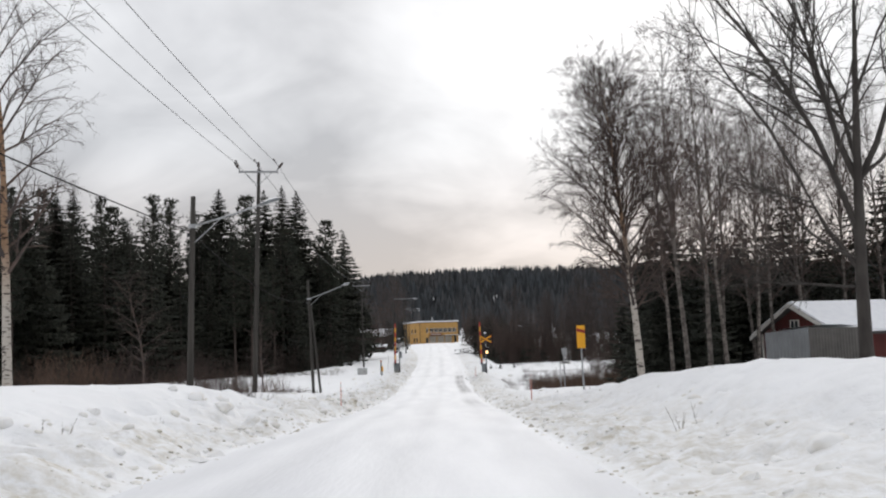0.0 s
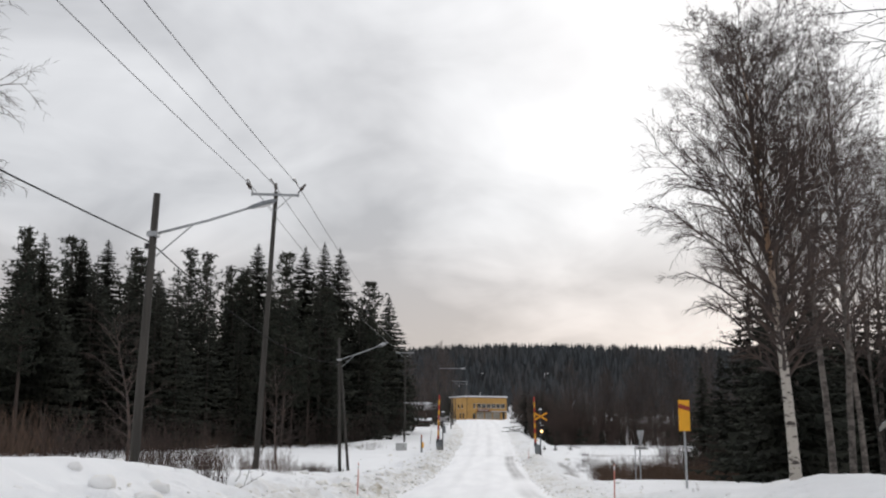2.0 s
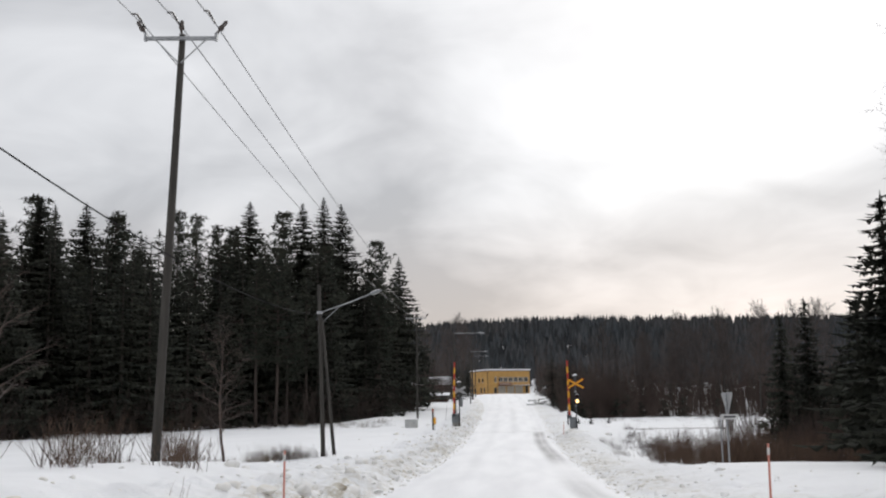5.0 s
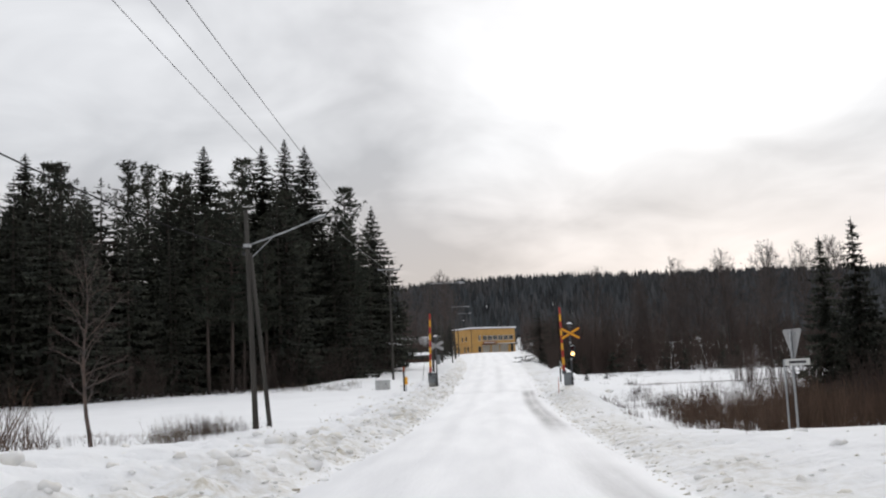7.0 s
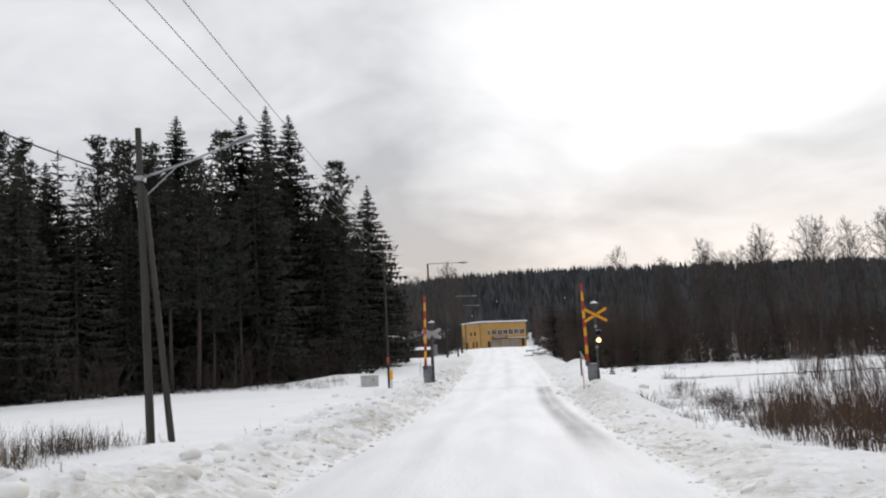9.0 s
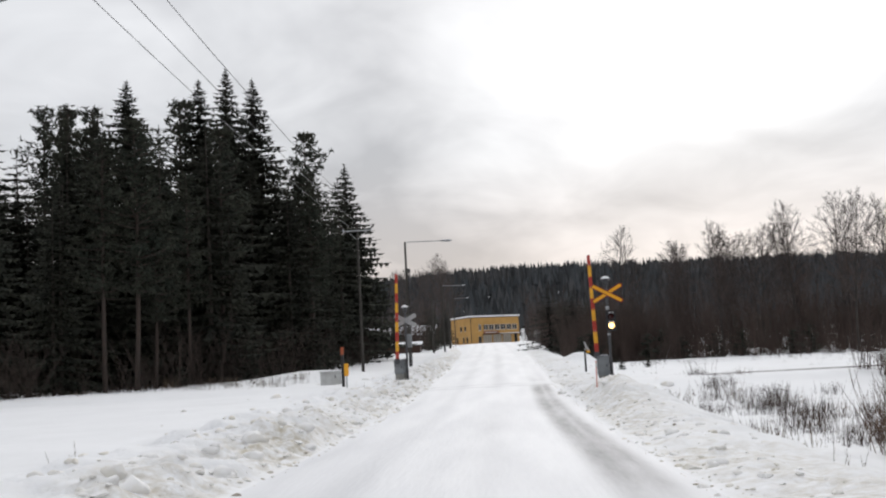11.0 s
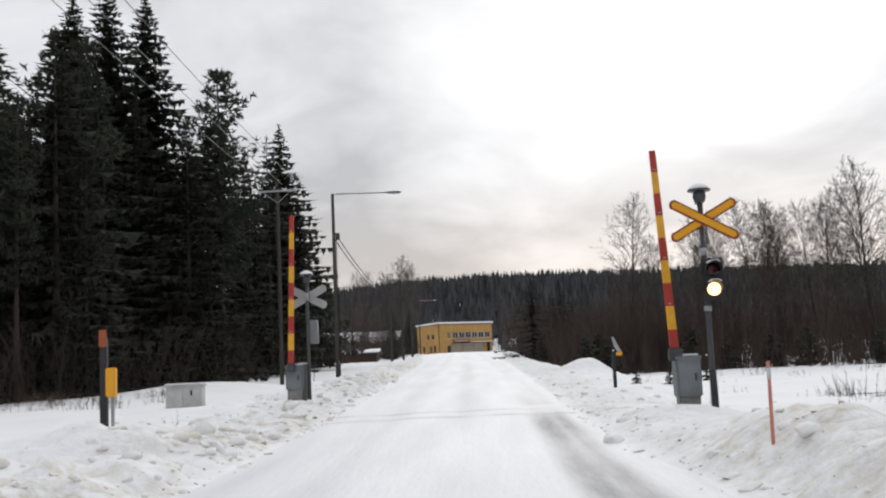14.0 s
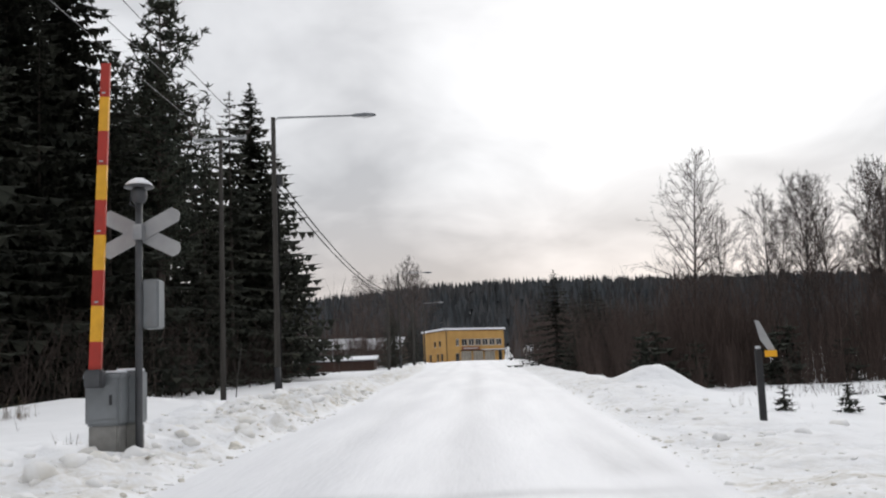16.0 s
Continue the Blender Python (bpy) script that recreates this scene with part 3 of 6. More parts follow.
tagged(chunk_field(1700, 6, (2, 116)), "rounded half-buried chunks of ploughed snow", "snow lumps", kind="stuff")
tagged(part("sandy_crumbs", clod_field(1300, 8, (2, 118), 0.016, 0.012, 0.055, 0.26), CRUMB), "small brown sandy crumbs along the lane edge", "snow lumps", kind="stuff")
tagged(part("snow_clods", clod_field(3200, 5, (3, 118)), CLOD), "crumbled lumps of ploughed snow along the road", "snow lumps", kind="stuff")
for bx, by, bs in ((3.75, 10.3, 0.22), (1.52, 88.6, 0.15), (5.56, 92.1, 0.22), (2.4, 82.6, 0.10), (-4.1, 43.8, 0.17), (-5.6, 60.5, 0.16)):
    rb = np.random.default_rng(int(by * 10))
    bm = bmesh.new()
    bmesh.ops.create_icosphere(bm, subdivisions=3, radius=bs)
    for v in bm.verts:
        k = noise.noise(v.co * (1.6 / bs) + Vector((bx, by, 0))) * 0.35 + noise.noise(v.co * (4 / bs)) * 0.12
        v.co *= 1 + k
        v.co.z *= 0.62
        v.co.x *= 1.25
    bm_me = bpy.data.meshes.new("snow_block")
    bm.to_mesh(bm_me)
    bm.free()
    bm_me.materials.append(CRUMB if by == 43.8 else CLOD)
    bm_me.polygons.foreach_set("use_smooth", [True] * len(bm_me.polygons))
    block = tagged(new("snow_block", bm_me), "large rounded block of dirty ploughed snow", "snow block", "blocks of ploughed snow")
    block.matrix_basis = pose(bx, by, ground_at(bx, by) + bs * 0.12, 0, 0, by * 7)


# ---- trees ----
def spruce_meshes(name, height, spread, seed, whorl_gap=0.42, mat=None, detail=1.0, bare=0.04, sprays=1):
    """Trunk and crown of a spruce: whorls of drooping boughs, each with ragged sprays."""
    rnd = random.Random(seed)
    trunk, crown = Geo(), Geo()
    r0 = height * 0.0095 + 0.03
    lean = rnd.uniform(-0.01, 0.01) * height
    trunk.tube([(0, 0, -0.4), (lean * 0.3, 0, height * 0.4), (lean, 0, height * 0.97)], [r0, r0 * 0.65, 0.015], 7)
    z = height * bare + 0.2
    tri = crown.poly
    while z < height - 0.12:
        u = z / height
        reach = 1.45 * spread * (1 - u) ** 0.90 * (0.5 + 0.5 * min(1.0, u / 0.10)) + 0.05
        count = max(5, int((6.5 + 2.5 * (1 - u)) * detail))
        spin = rnd.uniform(0, 6.28)
        for k in range(count):
            a = spin + 6.2832 * k / count + rnd.uniform(-0.35, 0.35)
            long = reach * rnd.uniform(0.68, 1.12)
            droop = rnd.uniform(0.10, 0.42) * (1.2 - u) - 0.35 * max(0.0, u - 0.75)
            ca, sa = math.cos(a), math.sin(a)
            steps = max(2, int((2 + long * 2.2) * min(1.0, detail)))
            base = Vector((lean * u, 0, z + rnd.uniform(-0.32, 0.32) * (1 - 0.6 * u)))
            prev = base
            for s in range(1, steps + 1):
                w = s / steps
                p = base + Vector((ca * long * w, sa * long * w, -droop * long * (w - 0.55 * w * w) * 1.5))
                width = min(0.44, 0.07 + 0.30 * long * (1.1 - w)) * rnd.uniform(0.7, 1.35)
                side = Vector((-sa, ca, 0)) * width
                hang = Vector((0, 0, -rnd.uniform(0.10, 0.34) * min(1.4, 0.25 + 0.45 * long)))
                fwd = (p - prev) * rnd.uniform(0.5, 1.1)
                tri(prev, p, prev + side + fwd + hang * 0.6)
                tri(prev, prev - side + fwd + hang * rnd.uniform(0.4, 0.8), p)
                for q in range(sprays):
                    m = prev.lerp(p, rnd.uniform(0.0, 0.9)) + side * rnd.uniform(-0.75, 0.75)
                    tri(m - fwd * 0.16, m + fwd * 0.22, m + fwd * rnd.uniform(0.0, 0.5) + hang * rnd.uniform(0.7, 1.3) + side * rnd.uniform(-0.3, 0.3))
                tri(prev, p + hang * 0.15, prev * 0.45 + p * 0.55 + hang * rnd.uniform(0.9, 1.6) + side * rnd.uniform(-0.5, 0.5))
                prev = p
            tip = min(1.0, 0.25 + 0.5 * long)
            tri(prev, prev + Vector((ca * 0.28 - sa * 0.1, sa * 0.28 + ca * 0.1, 0.03)) * rnd.uniform(0.6, 1.4) * tip, prev + Vector((sa, -ca, -0.6)) * 0.14 * tip)
        z += whorl_gap * rnd.uniform(0.75, 1.25) * (1.15 - 0.65 * u) / max(0.5, detail)
    for k in range(5):
        a = k * 1.2566
        tri((lean, 0, height + 0.1), (lean + 0.07 * math.cos(a), 0.07 * math.sin(a), height - 0.6), (lean + 0.07 * math.cos(a + 1), 0.07 * math.sin(a + 1), height - 0.65))
    return trunk.mesh(name + "_trunk", SPRUCE_BARK, True), crown.mesh(name + "_crown", mat or NEEDLES)


def pine_meshes(name, height, spread, seed):
    """Scots pine: bare reddish trunk, irregular crown of tufted limbs."""
    rnd = random.Random(seed)
    trunk, crown = Geo(), Geo()
    r0 = height * 0.009 + 0.03
    bend = rnd.uniform(-0.3, 0.3)
    line = lambda z: Vector((bend * math.sin(z / height * 2.5), bend * 0.6 * math.sin(z / height * 3.7), z))
    hs = [height * k / 8 for k in range(9)]
    hs[0] = -0.4
    trunk.tube([line(h) for h in hs], [r0 * (1 - 0.1 * k) for k in range(8)] + [0.03], 7)
    z = height * 0.36
    while z < height - 0.2:
        u = (z / height - 0.36) / 0.64
        reach = spread * (0.62 + 0.75 * u - 1.25 * u * u) * rnd.uniform(0.7, 1.25) + 0.18
        for k in range(rnd.choice((3, 4, 4, 5))):
            a = rnd.uniform(0, 6.28)
            long = reach * rnd.uniform(0.5, 1.15)
            rise = rnd.uniform(-0.15, 0.45) + 0.3 * u
            ca, sa = math.cos(a), math.sin(a)
            b0 = line(z)
            mid_p = b0 + Vector((ca * long * 0.5, sa * long * 0.5, long * rise * 0.25))
            tip = b0 + Vector((ca * long, sa * long, long * rise * 0.8))
            trunk.tube([b0, mid_p, tip], [0.02 + 0.02 * long, 0.02 + 0.008 * long, 0.01], 4, False)
            for t in range(int(3 + long * 6.8)):
                w = rnd.uniform(0.25, 1.08)
                c = (b0.lerp(mid_p, w * 2) if w < 0.5 else mid_p.lerp(tip, w * 2 - 1)) + Vector((rnd.uniform(-0.3, 0.3), rnd.uniform(-0.3, 0.3), rnd.uniform(-0.10, 0.26))) * (0.75 + 0.35 * long)
                for q in range(4):
                    d = Vector((rnd.gauss(0, 1), rnd.gauss(0, 1), rnd.gauss(0.35, 0.8))).normalized() * rnd.uniform(0.22, 0.42)
                    s = d.cross(Vector((rnd.gauss(0, 1), rnd.gauss(0, 1), rnd.gauss(0, 1)))).normalized() * 0.06
                    crown.poly(c + s, c - s, c + d)
        z += rnd.uniform(0.28, 0.55)
    return trunk.mesh(name + "_trunk", PINE_BARK, True), crown.mesh(name + "_crown", PINE_NEEDLES)


def bare_meshes(name, height, seed, limbs=26, spread=0.32, start=0.28, weep=0.5, rise=1.1, depth=3, girth=0.011, forks=(4, 6), fineness=1.0,
                trunk_mat=None, limb_mat=None, twig_mat=None, wobble=0.02, leader=1.0, sub_len=0.5, mains=(), reach=0.0, twig_r=0.0045, twig_segs=3, limb_r=0.0035, low=0.70):
    """A leafless tree: trunk, main limbs, and a fine net of twigs that hang at their ends."""
    rnd = random.Random(seed)
    trunk, limb, twig = Geo(), Geo(), Geo()
    r0 = height * girth
    pts, p = [], Vector((0, 0, -0.4))
    d = Vector((rnd.uniform(-wobble, wobble), rnd.uniform(-wobble, wobble), 1)).normalized()
    n = 14
    for k in range(n + 1):
        pts.append(p.copy())
        p = p + d * (height * leader + 0.4) / n
        d = (d + Vector((rnd.uniform(-1, 1), rnd.uniform(-1, 1), 0)) * wobble * 2).normalized()
    radii = [max(0.012, r0 * (1 - (k / n) ** 1.1 * 0.96) * (1.25 if k == 0 else 1)) for k in range(n + 1)]
    trunk.tube(pts, radii, 9)

    def branch(at, way, long, rad, level):
        segs = max(2, min(6 if level == 1 else 3, int(2 + long * 2.2))) if level < depth else twig_segs
        line, q, w = [at.copy()], at.copy(), way.normalized()
        for s in range(segs):
            f = (s + 1) / segs
            w = (w + Vector((rnd.uniform(-1, 1), rnd.uniform(-1, 1), rnd.uniform(-1, 1))) * 0.16 + Vector((0, 0, 0.10 * (1 - f) - weep * (0.10 + 0.22 * level) * f * f))).normalized()
            q = q + w * long / segs
            line.append(q.copy())
        rr = [max(limb_r, rad * (1 - 0.82 * s / segs)) for s in range(segs + 1)]
        if level == 1:
            limb.tube(line, rr, 5, False)
        elif level < depth:
            limb.spike(line, max(rad, limb_r))
        else:
            twig.spike(line, min(max(rad * 0.6, twig_r), twig_r * 1.4))
        if level >= depth:
            return
        kids = int(rnd.randint(*forks) * fineness * (0.6 + 0.35 * long)) + 2
        for c in range(kids):
            f = rnd.uniform(0.18, 1.0)
            i = min(segs - 1, int(f * segs))
            at2 = line[i].lerp(line[i + 1], f * segs - i)
            along = (line[i + 1] - line[i]).normalized()
            out_d = along.cross(Vector((rnd.gauss(0, 1), rnd.gauss(0, 1), rnd.gauss(0, 1)))).normalized()
            branch(at2, along * rnd.uniform(0.6, 1.1) + out_d * rnd.uniform(0.5, 0.95), long * rnd.uniform(0.28, sub_len) * (1.15 - 0.5 * f), rr[i] * 0.55, level + 1)

    for z_at, way, long, rad in mains:
        f = (z_at + 0.4) / (height * leader + 0.4)
        i = min(n - 1, int(f * n))
        branch(pts[i].lerp(pts[i + 1], f * n - i), Vector(way), long, rad, 1)
    for k in range(limbs):
        f = start + (1 - start) * (k + rnd.random()) / limbs * 0.98
        i = min(n - 1, int(f * n))
        at = pts[i].lerp(pts[i + 1], f * n - i)
        a = k * 2.4 + rnd.uniform(-0.5, 0.5)
        u = (f - start) / (1 - start)
        long = height * spread * (0.45 + 1.5 * u ** 0.6 * (1 - u) ** 0.75) * rnd.uniform(0.7, 1.15)
        if reach:
            slope = rise * (0.65 + 0.95 * u)
            long = (reach * (1 - u) ** 0.68 * min(1.0, low + 2.3 * u) + 0.2) * rnd.uniform(0.72, 1.08) * math.sqrt(1 + slope * slope)
            branch(at, Vector((math.cos(a), math.sin(a), slope * rnd.uniform(0.85, 1.15))), long, max(0.014, radii[i] * 0.46), 1)
            continue
        branch(at, Vector((math.cos(a), math.sin(a), rise * rnd.uniform(0.7, 1.3) * (0.6 + 0.8 * u))), long, max(0.013, radii[i] * 0.52), 1)
    return (trunk.mesh(name + "_trunk", trunk_mat or BIRCH_BARK, True), limb.mesh(name + "_limbs", limb_mat or UPPER_BIRCH),
            twig.mesh(name + "_twigs", twig_mat or TWIG))


def tree(name, meshes, x, y, label, category, group="", rz=0.0, scale=1.0, sink=0.0, z=None):
    base = thing(name, x, y, (ground_at(x, y) if z is None else z) - sink, label, category, group, rz)
    base.scale = (scale, scale, scale)
    for n, me in zip(("trunk", "crown") if len(meshes) == 2 else ("trunk", "crown", "outer_crown"), meshes):
        part(n, me, None, base)
    return base


SPRUCES = [spruce_meshes("spruce", h, w, s, 0.40, detail=1.05, sprays=2) for h, w, s in ((22, 3.7, 1), (20, 3.9, 2), (17, 3.2, 3), (23, 3.5, 4))]
SPRUCES_LO = [spruce_meshes("spruce", h, w, s, 0.56, detail=0.64) for h, w, s in ((22, 3.9, 11), (20, 4.1, 12), (17, 3.5, 13), (23, 3.8, 14))]
PINES = [pine_meshes("pine", h, w, s) for h, w, s in ((19, 2.5, 5), (17, 2.8, 6))]
TREE_H = (22, 20, 17, 23)

SPRUCE_LABEL = "tall dark green spruce with drooping boughs at the wood's edge"
PINE_LABEL = "tall pine with a reddish trunk and open crown"
rt = random.Random(9)


def put_spruce(x, y, top, kind=None, narrow=1.0):
    k = rt.randrange(4) if kind is None else kind
    g = ground_at(x, y)
    t = tree("spruce_tree", (SPRUCES_LO if kind is None else SPRUCES)[k], x, y, SPRUCE_LABEL, "tree", "conifers of the wood", rt.uniform(0, 360))
    s = (top - g) / (TREE_H[k] + 0.1)
    t.scale = (s * narrow, s * narrow, s)


def put_pine(x, y, top):
    k = rt.randrange(2)
    g = ground_at(x, y)
    t = tree("pine_tree", PINES[k], x, y, PINE_LABEL, "tree", "conifers of the wood", rt.uniform(0, 360))
    s = (top - g) / ((19, 17)[k] + 0.15)
    t.scale = (s, s, s)


# the skyline of the wood, from its far end to its near end
for x, y, top, k in ((-15.0, 151, 20.3, 2), (-19.0, 131, 23.4, 0), (-20.3, 129, 23.7, 3), (-22.9, 130.5, 23.6, 0), (-29.2, 131, 24.0, 1), (-50.2, 138, 26.0, 1),
                     (-52.5, 120, 23.8, 2), (-42.1, 133, 21.0, 1), (-47.4, 123, 22.6, 3), (-57, 116, 23, 0), (-40.3, 105, 19.4, 1), (-39.4, 95, 18.3, 2)):
    put_spruce(x, y, top, k, 1.22)
for x, y, top in ((-15.9, 135.5, 19.8), (-27.1, 138, 24.1), (-40.8, 142, 25.4), (-37.7, 140, 24.5), (-47.3, 140, 25.2), (-46.6, 118, 22.4), (-38.5, 90, 17.8)):
    put_pine(x, y, top)


for k in range(24):                                # a second row at the near end
    x, y = -25 - 24 * rt.random(), 117 + 24 * rt.random()
    if k % 3:
        put_spruce(x, y, rt.uniform(16.5, 20.0), None, 1.3)
    else:
        put_pine(x, y, rt.uniform(17.0, 20.5))
for k in range(26):                                # lesser trees fill the skyline
    x, y = -18 - 36 * rt.random(), 128 + 20 * rt.random()
    put_spruce(x, y, ground_at(x, y) + rt.uniform(15.5, 19.0), None, 1.05)


def wood_edge(t):
    """The line of the wood's edge, from beyond the crossing back past the start."""
    ys = np.array((165, 150, 133, 120, 112, 106, 100, 92, 80, 66, 45, 10))
    xs = np.array((-14.0, -13.5, -13.8, -16.0, -20.0, -26.0, -32.0, -37.0, -40.0, -43.0, -47.0, -52.0))
    s = t * (len(ys) - 1)
    return float(np.interp(s, range(len(ys)), xs)), float(np.interp(s, range(len(ys)), ys))


for k in range(110):
    t = (k + rt.random()) / 110
    ex, ey = wood_edge(t)
    back = 1.0 + abs(rt.gauss(0, 9))
    x, y = ex - back * 0.8, ey + back * 0.55
    top = ground_at(x, y) + rt.uniform(11, 17) + min(3, back * 0.2)
    if rt.random() < 0.78:
        put_spruce(x, y, top, None, rt.uniform(0.9, 1.15))
    else:
        put_pine(x, y, top)


def low_conifers(spots, seed, mat, name, label, tiers=3, sides=6):
    """Many far conifers joined: ragged tiers on a pointed stem."""
    rnd = np.random.default_rng(seed)
    v, f = [], []
    for x, y, z, h in spots:
        w = h * rnd.uniform(0.13, 0.20)
        for tier in range(tiers):
            u = tier / tiers
            zb, zt = h * (0.05 + 0.92 * u), h * min(1.0, u + 1.25 / tiers + 0.08)
            r = w * (1 - 0.86 * u)
            base = len(v)
            spin = rnd.uniform(0, 6.28)
            for k in range(sides):
                a = spin + 6.2832 * k / sides + rnd.uniform(-0.2, 0.2)
                q = r * rnd.uniform(0.65, 1.25) * (1.0 if sides < 8 or k % 2 else 0.42)
                v.append((x + q * math.cos(a), y + q * math.sin(a), z + zb + rnd.uniform(-0.18, 0.18) * h / tiers))
            v.append((x, y, z + zt))
            f.extend((base + k, base + (k + 1) % sides, base + sides) for k in range(sides))
    me = bpy.data.meshes.new(name)
    me.from_pydata(v, [], f)
    me.materials.append(mat)
    return tagged(new(name, me), label, "far forest", kind="stuff")


def spray_conifers(spots, seed, mat, name, label, per):
    """Many conifers of the wood joined: each a cone of ragged hanging sprays."""
    rnd = np.random.default_rng(seed)
    at = np.repeat(np.array(spots), per, axis=0)
    n = len(at)
    h = at[:, 3]
    u = 1 - np.sqrt(rnd.random(n)) * 0.97
    r = h * np.repeat(rnd.uniform(0.15, 0.21, len(spots)), per) * (1 - u) * rnd.uniform(0.3, 1.0, n)
    a = rnd.uniform(0, 6.2832, n)
    o = np.stack((np.cos(a), np.sin(a), a * 0), 1)
    side = np.stack((-np.sin(a), np.cos(a), a * 0), 1)
    c = at[:, :3] + o * r[:, None]
    c[:, 2] += h * (0.04 + 0.95 * u)
    long = (rnd.uniform(0.35, 0.9, n) * (0.45 + 0.75 * (1 - u)))[:, None]
    wide = long * rnd.uniform(0.16, 0.42, n)[:, None]
    drop = np.stack((a * 0, a * 0, -rnd.uniform(0.1, 0.8, n)), 1)
    v = np.stack((c - o * long * 0.35 + side * wide, c - o * long * 0.35 - side * wide, c + (o + drop) * long + side * rnd.uniform(-0.4, 0.4, (n, 1)) * long), 1).reshape(-1, 3)
    me = bpy.data.meshes.new(name)
    me.from_pydata(v.tolist(), [], np.arange(3 * n).reshape(-1, 3).tolist())
    me.materials.append(mat)
    return tagged(new(name, me), label, "far forest", kind="stuff")


rh = np.random.default_rng(17)
spots = []
hx, hy = rh.uniform(-330, 480, 15000), 296 + 320 * rh.random(15000) ** 0.8
keep = (np.abs(hx + 4) > 22) | (hy > 304)
hx, hy = hx[keep], hy[keep]
hz = ground_z(hx, hy)
spots = [(x, y, z - 0.5, h) for x, y, z, h in zip(hx, hy, hz, rh.uniform(7.6, 11.2, len(hx)))]
low_conifers(spots, 3, HAZED_NEEDLES, "hill_forest", "dense dark conifer forest covering the far hill, distance haze mixed into its colour", 2, 6)


def brush_field(name, spots, seed, mat, label, stems=14, spray=3, splay=0.34):
    """Leafless scrub: clumps of thin upright stems with side twigs, joined."""
    rnd = random.Random(seed)
    g = Geo()
    for x, y, z, h in spots:
        for s in range(stems):
            a, lean = rnd.uniform(0, 6.28), rnd.uniform(0.03, splay)
            hh = h * rnd.uniform(0.5, 1.05)
            p0 = Vector((x + rnd.gauss(0, 0.10) * h * 0.6, y + rnd.gauss(0, 0.10) * h * 0.6, z - 0.1))
            p1 = p0 + Vector((math.cos(a) * lean * hh * 0.5, math.sin(a) * lean * hh * 0.5, hh * 0.55))
            p2 = p0 + Vector((math.cos(a) * lean * hh, math.sin(a) * lean * hh, hh))
            r = 0.004 + 0.0030 * hh
            g.spike((p0, p1, p2), r * 1.1)
            for b in range(spray):
                q = p0.lerp(p1, rnd.uniform(0.5, 1)) if rnd.random() < 0.4 else p1.lerp(p2, rnd.uniform(0, 0.8))
                a2 = rnd.uniform(0, 6.28)
                l2 = hh * rnd.uniform(0.12, 0.3)
                g.spike((q, q + Vector((math.cos(a2) * 0.55, math.sin(a2) * 0.55, 0.9)) * l2), r * 0.62)
    return tagged(part(name, g, mat), label, "brush", kind="stuff")


def scatter(n, seed, place, h):
    rnd = random.Random(seed)
    made = []
    for k in range(n):
        x, y = place(rnd)
        made.append((x, y, ground_at(x, y), rnd.uniform(*h)))
    return made


def edge_place(rnd):
    ex, ey = wood_edge(rnd.random())
    b = rnd.uniform(-1.2, 4.5)
    return ex - b * 0.8 + rnd.uniform(-1, 1), ey + b * 0.5 + rnd.uniform(-2, 2)


back_spots = []
for k in range(300):
    ex, ey = wood_edge(rt.random())
    back = 12 + 28 * rt.random()
    x, y = ex - back * 0.85 + rt.uniform(-3, 3), ey + back * 0.5 + rt.uniform(-3, 3)
    back_spots.append((x, y, ground_at(x, y) - 0.5, rt.uniform(8, 13.5)))
for k in range(160):
    ex, ey = wood_edge(0.12 + 0.8 * rt.random())
    back = 14 + 30 * rt.random()
    x, y = ex - back * 0.85 + rt.uniform(-3, 3), ey + back * 0.5 + rt.uniform(-3, 3)
    back_spots.append((x, y, ground_at(x, y) - 0.5, rt.uniform(11.5, 15.5)))
spray_conifers(back_spots, 5, NEEDLES, "inner_wood", "dense dark spruces deep inside the wood", 260)
brush_field("wood_edge_brush", scatter(470, 21, edge_place, (0.8, 4.6)), 22, UNDERGROWTH, "dark leafless undergrowth along the edge of the wood", 8, 7, 0.75)
brush_field("thicket", scatter(980, 23, lambda r: (6.5 + 85 * r.random() ** 1.3, 120.5 + 9 * r.random() + 40 * r.random() ** 2), (3.2, 5.5)), 24, BRUSH,
            "dense brown leafless thicket of young alder and birch", 9, 4)
brush_field("lane_brush", scatter(190, 27, lambda r: (r.uniform(-32, -10), r.uniform(197, 232)), (3.4, 6.5)), 28, BRUSH, "brown leafless bushes in front of the low houses", 8, 4)
alders = scatter(330, 29, lambda r: (r.uniform(4.4, 9.0) + 2.5 * max(0.0, r.gauss(0, 1)), 123 + 90 * r.random() ** 1.4), (0.75, 1.1))
brush_field("roadside_brush", [(x, y, z, k * (3.3 + 0.045 * (y - 123))) for x, y, z, k in alders], 30, BRUSH, "reddish-brown bare alders beside the lane", 10, 4)
brush_field("far_brush", scatter(380, 25, lambda r: (r.choice((-1, 1)) * r.uniform(9, 60) - 5, r.uniform(180, 290)), (5, 11)), 26, BRUSH,
            "brown leafless trees behind the houses", 8, 4)
brush_field("thicket_edge", scatter(230, 37, lambda r: (6.3 + 55 * r.random() ** 1.2, 119.6 + 3.4 * r.random()), (0.8, 2.4)), 38, BRUSH, "low dark twigs along the front of the thicket", 11, 3, 0.55)
brush_field("back_scrub", scatter(170, 35, lambda r: (12.3 + 9 * r.random() + 0.10 * r.random(), 70 + 24 * r.random()), (1.3, 3.0)), 36, BRUSH, "dark bare scrub before the young spruces", 12, 3, 0.5)
brush_field("ditch_scrub", scatter(210, 33, lambda r: (6.5 + 11.5 * r.random(), 60.5 + 13.5 * r.random()), (0.8, 1.7)), 34, WILLOW, "dense reddish-brown scrub filling the ditch", 16, 3, 0.5)
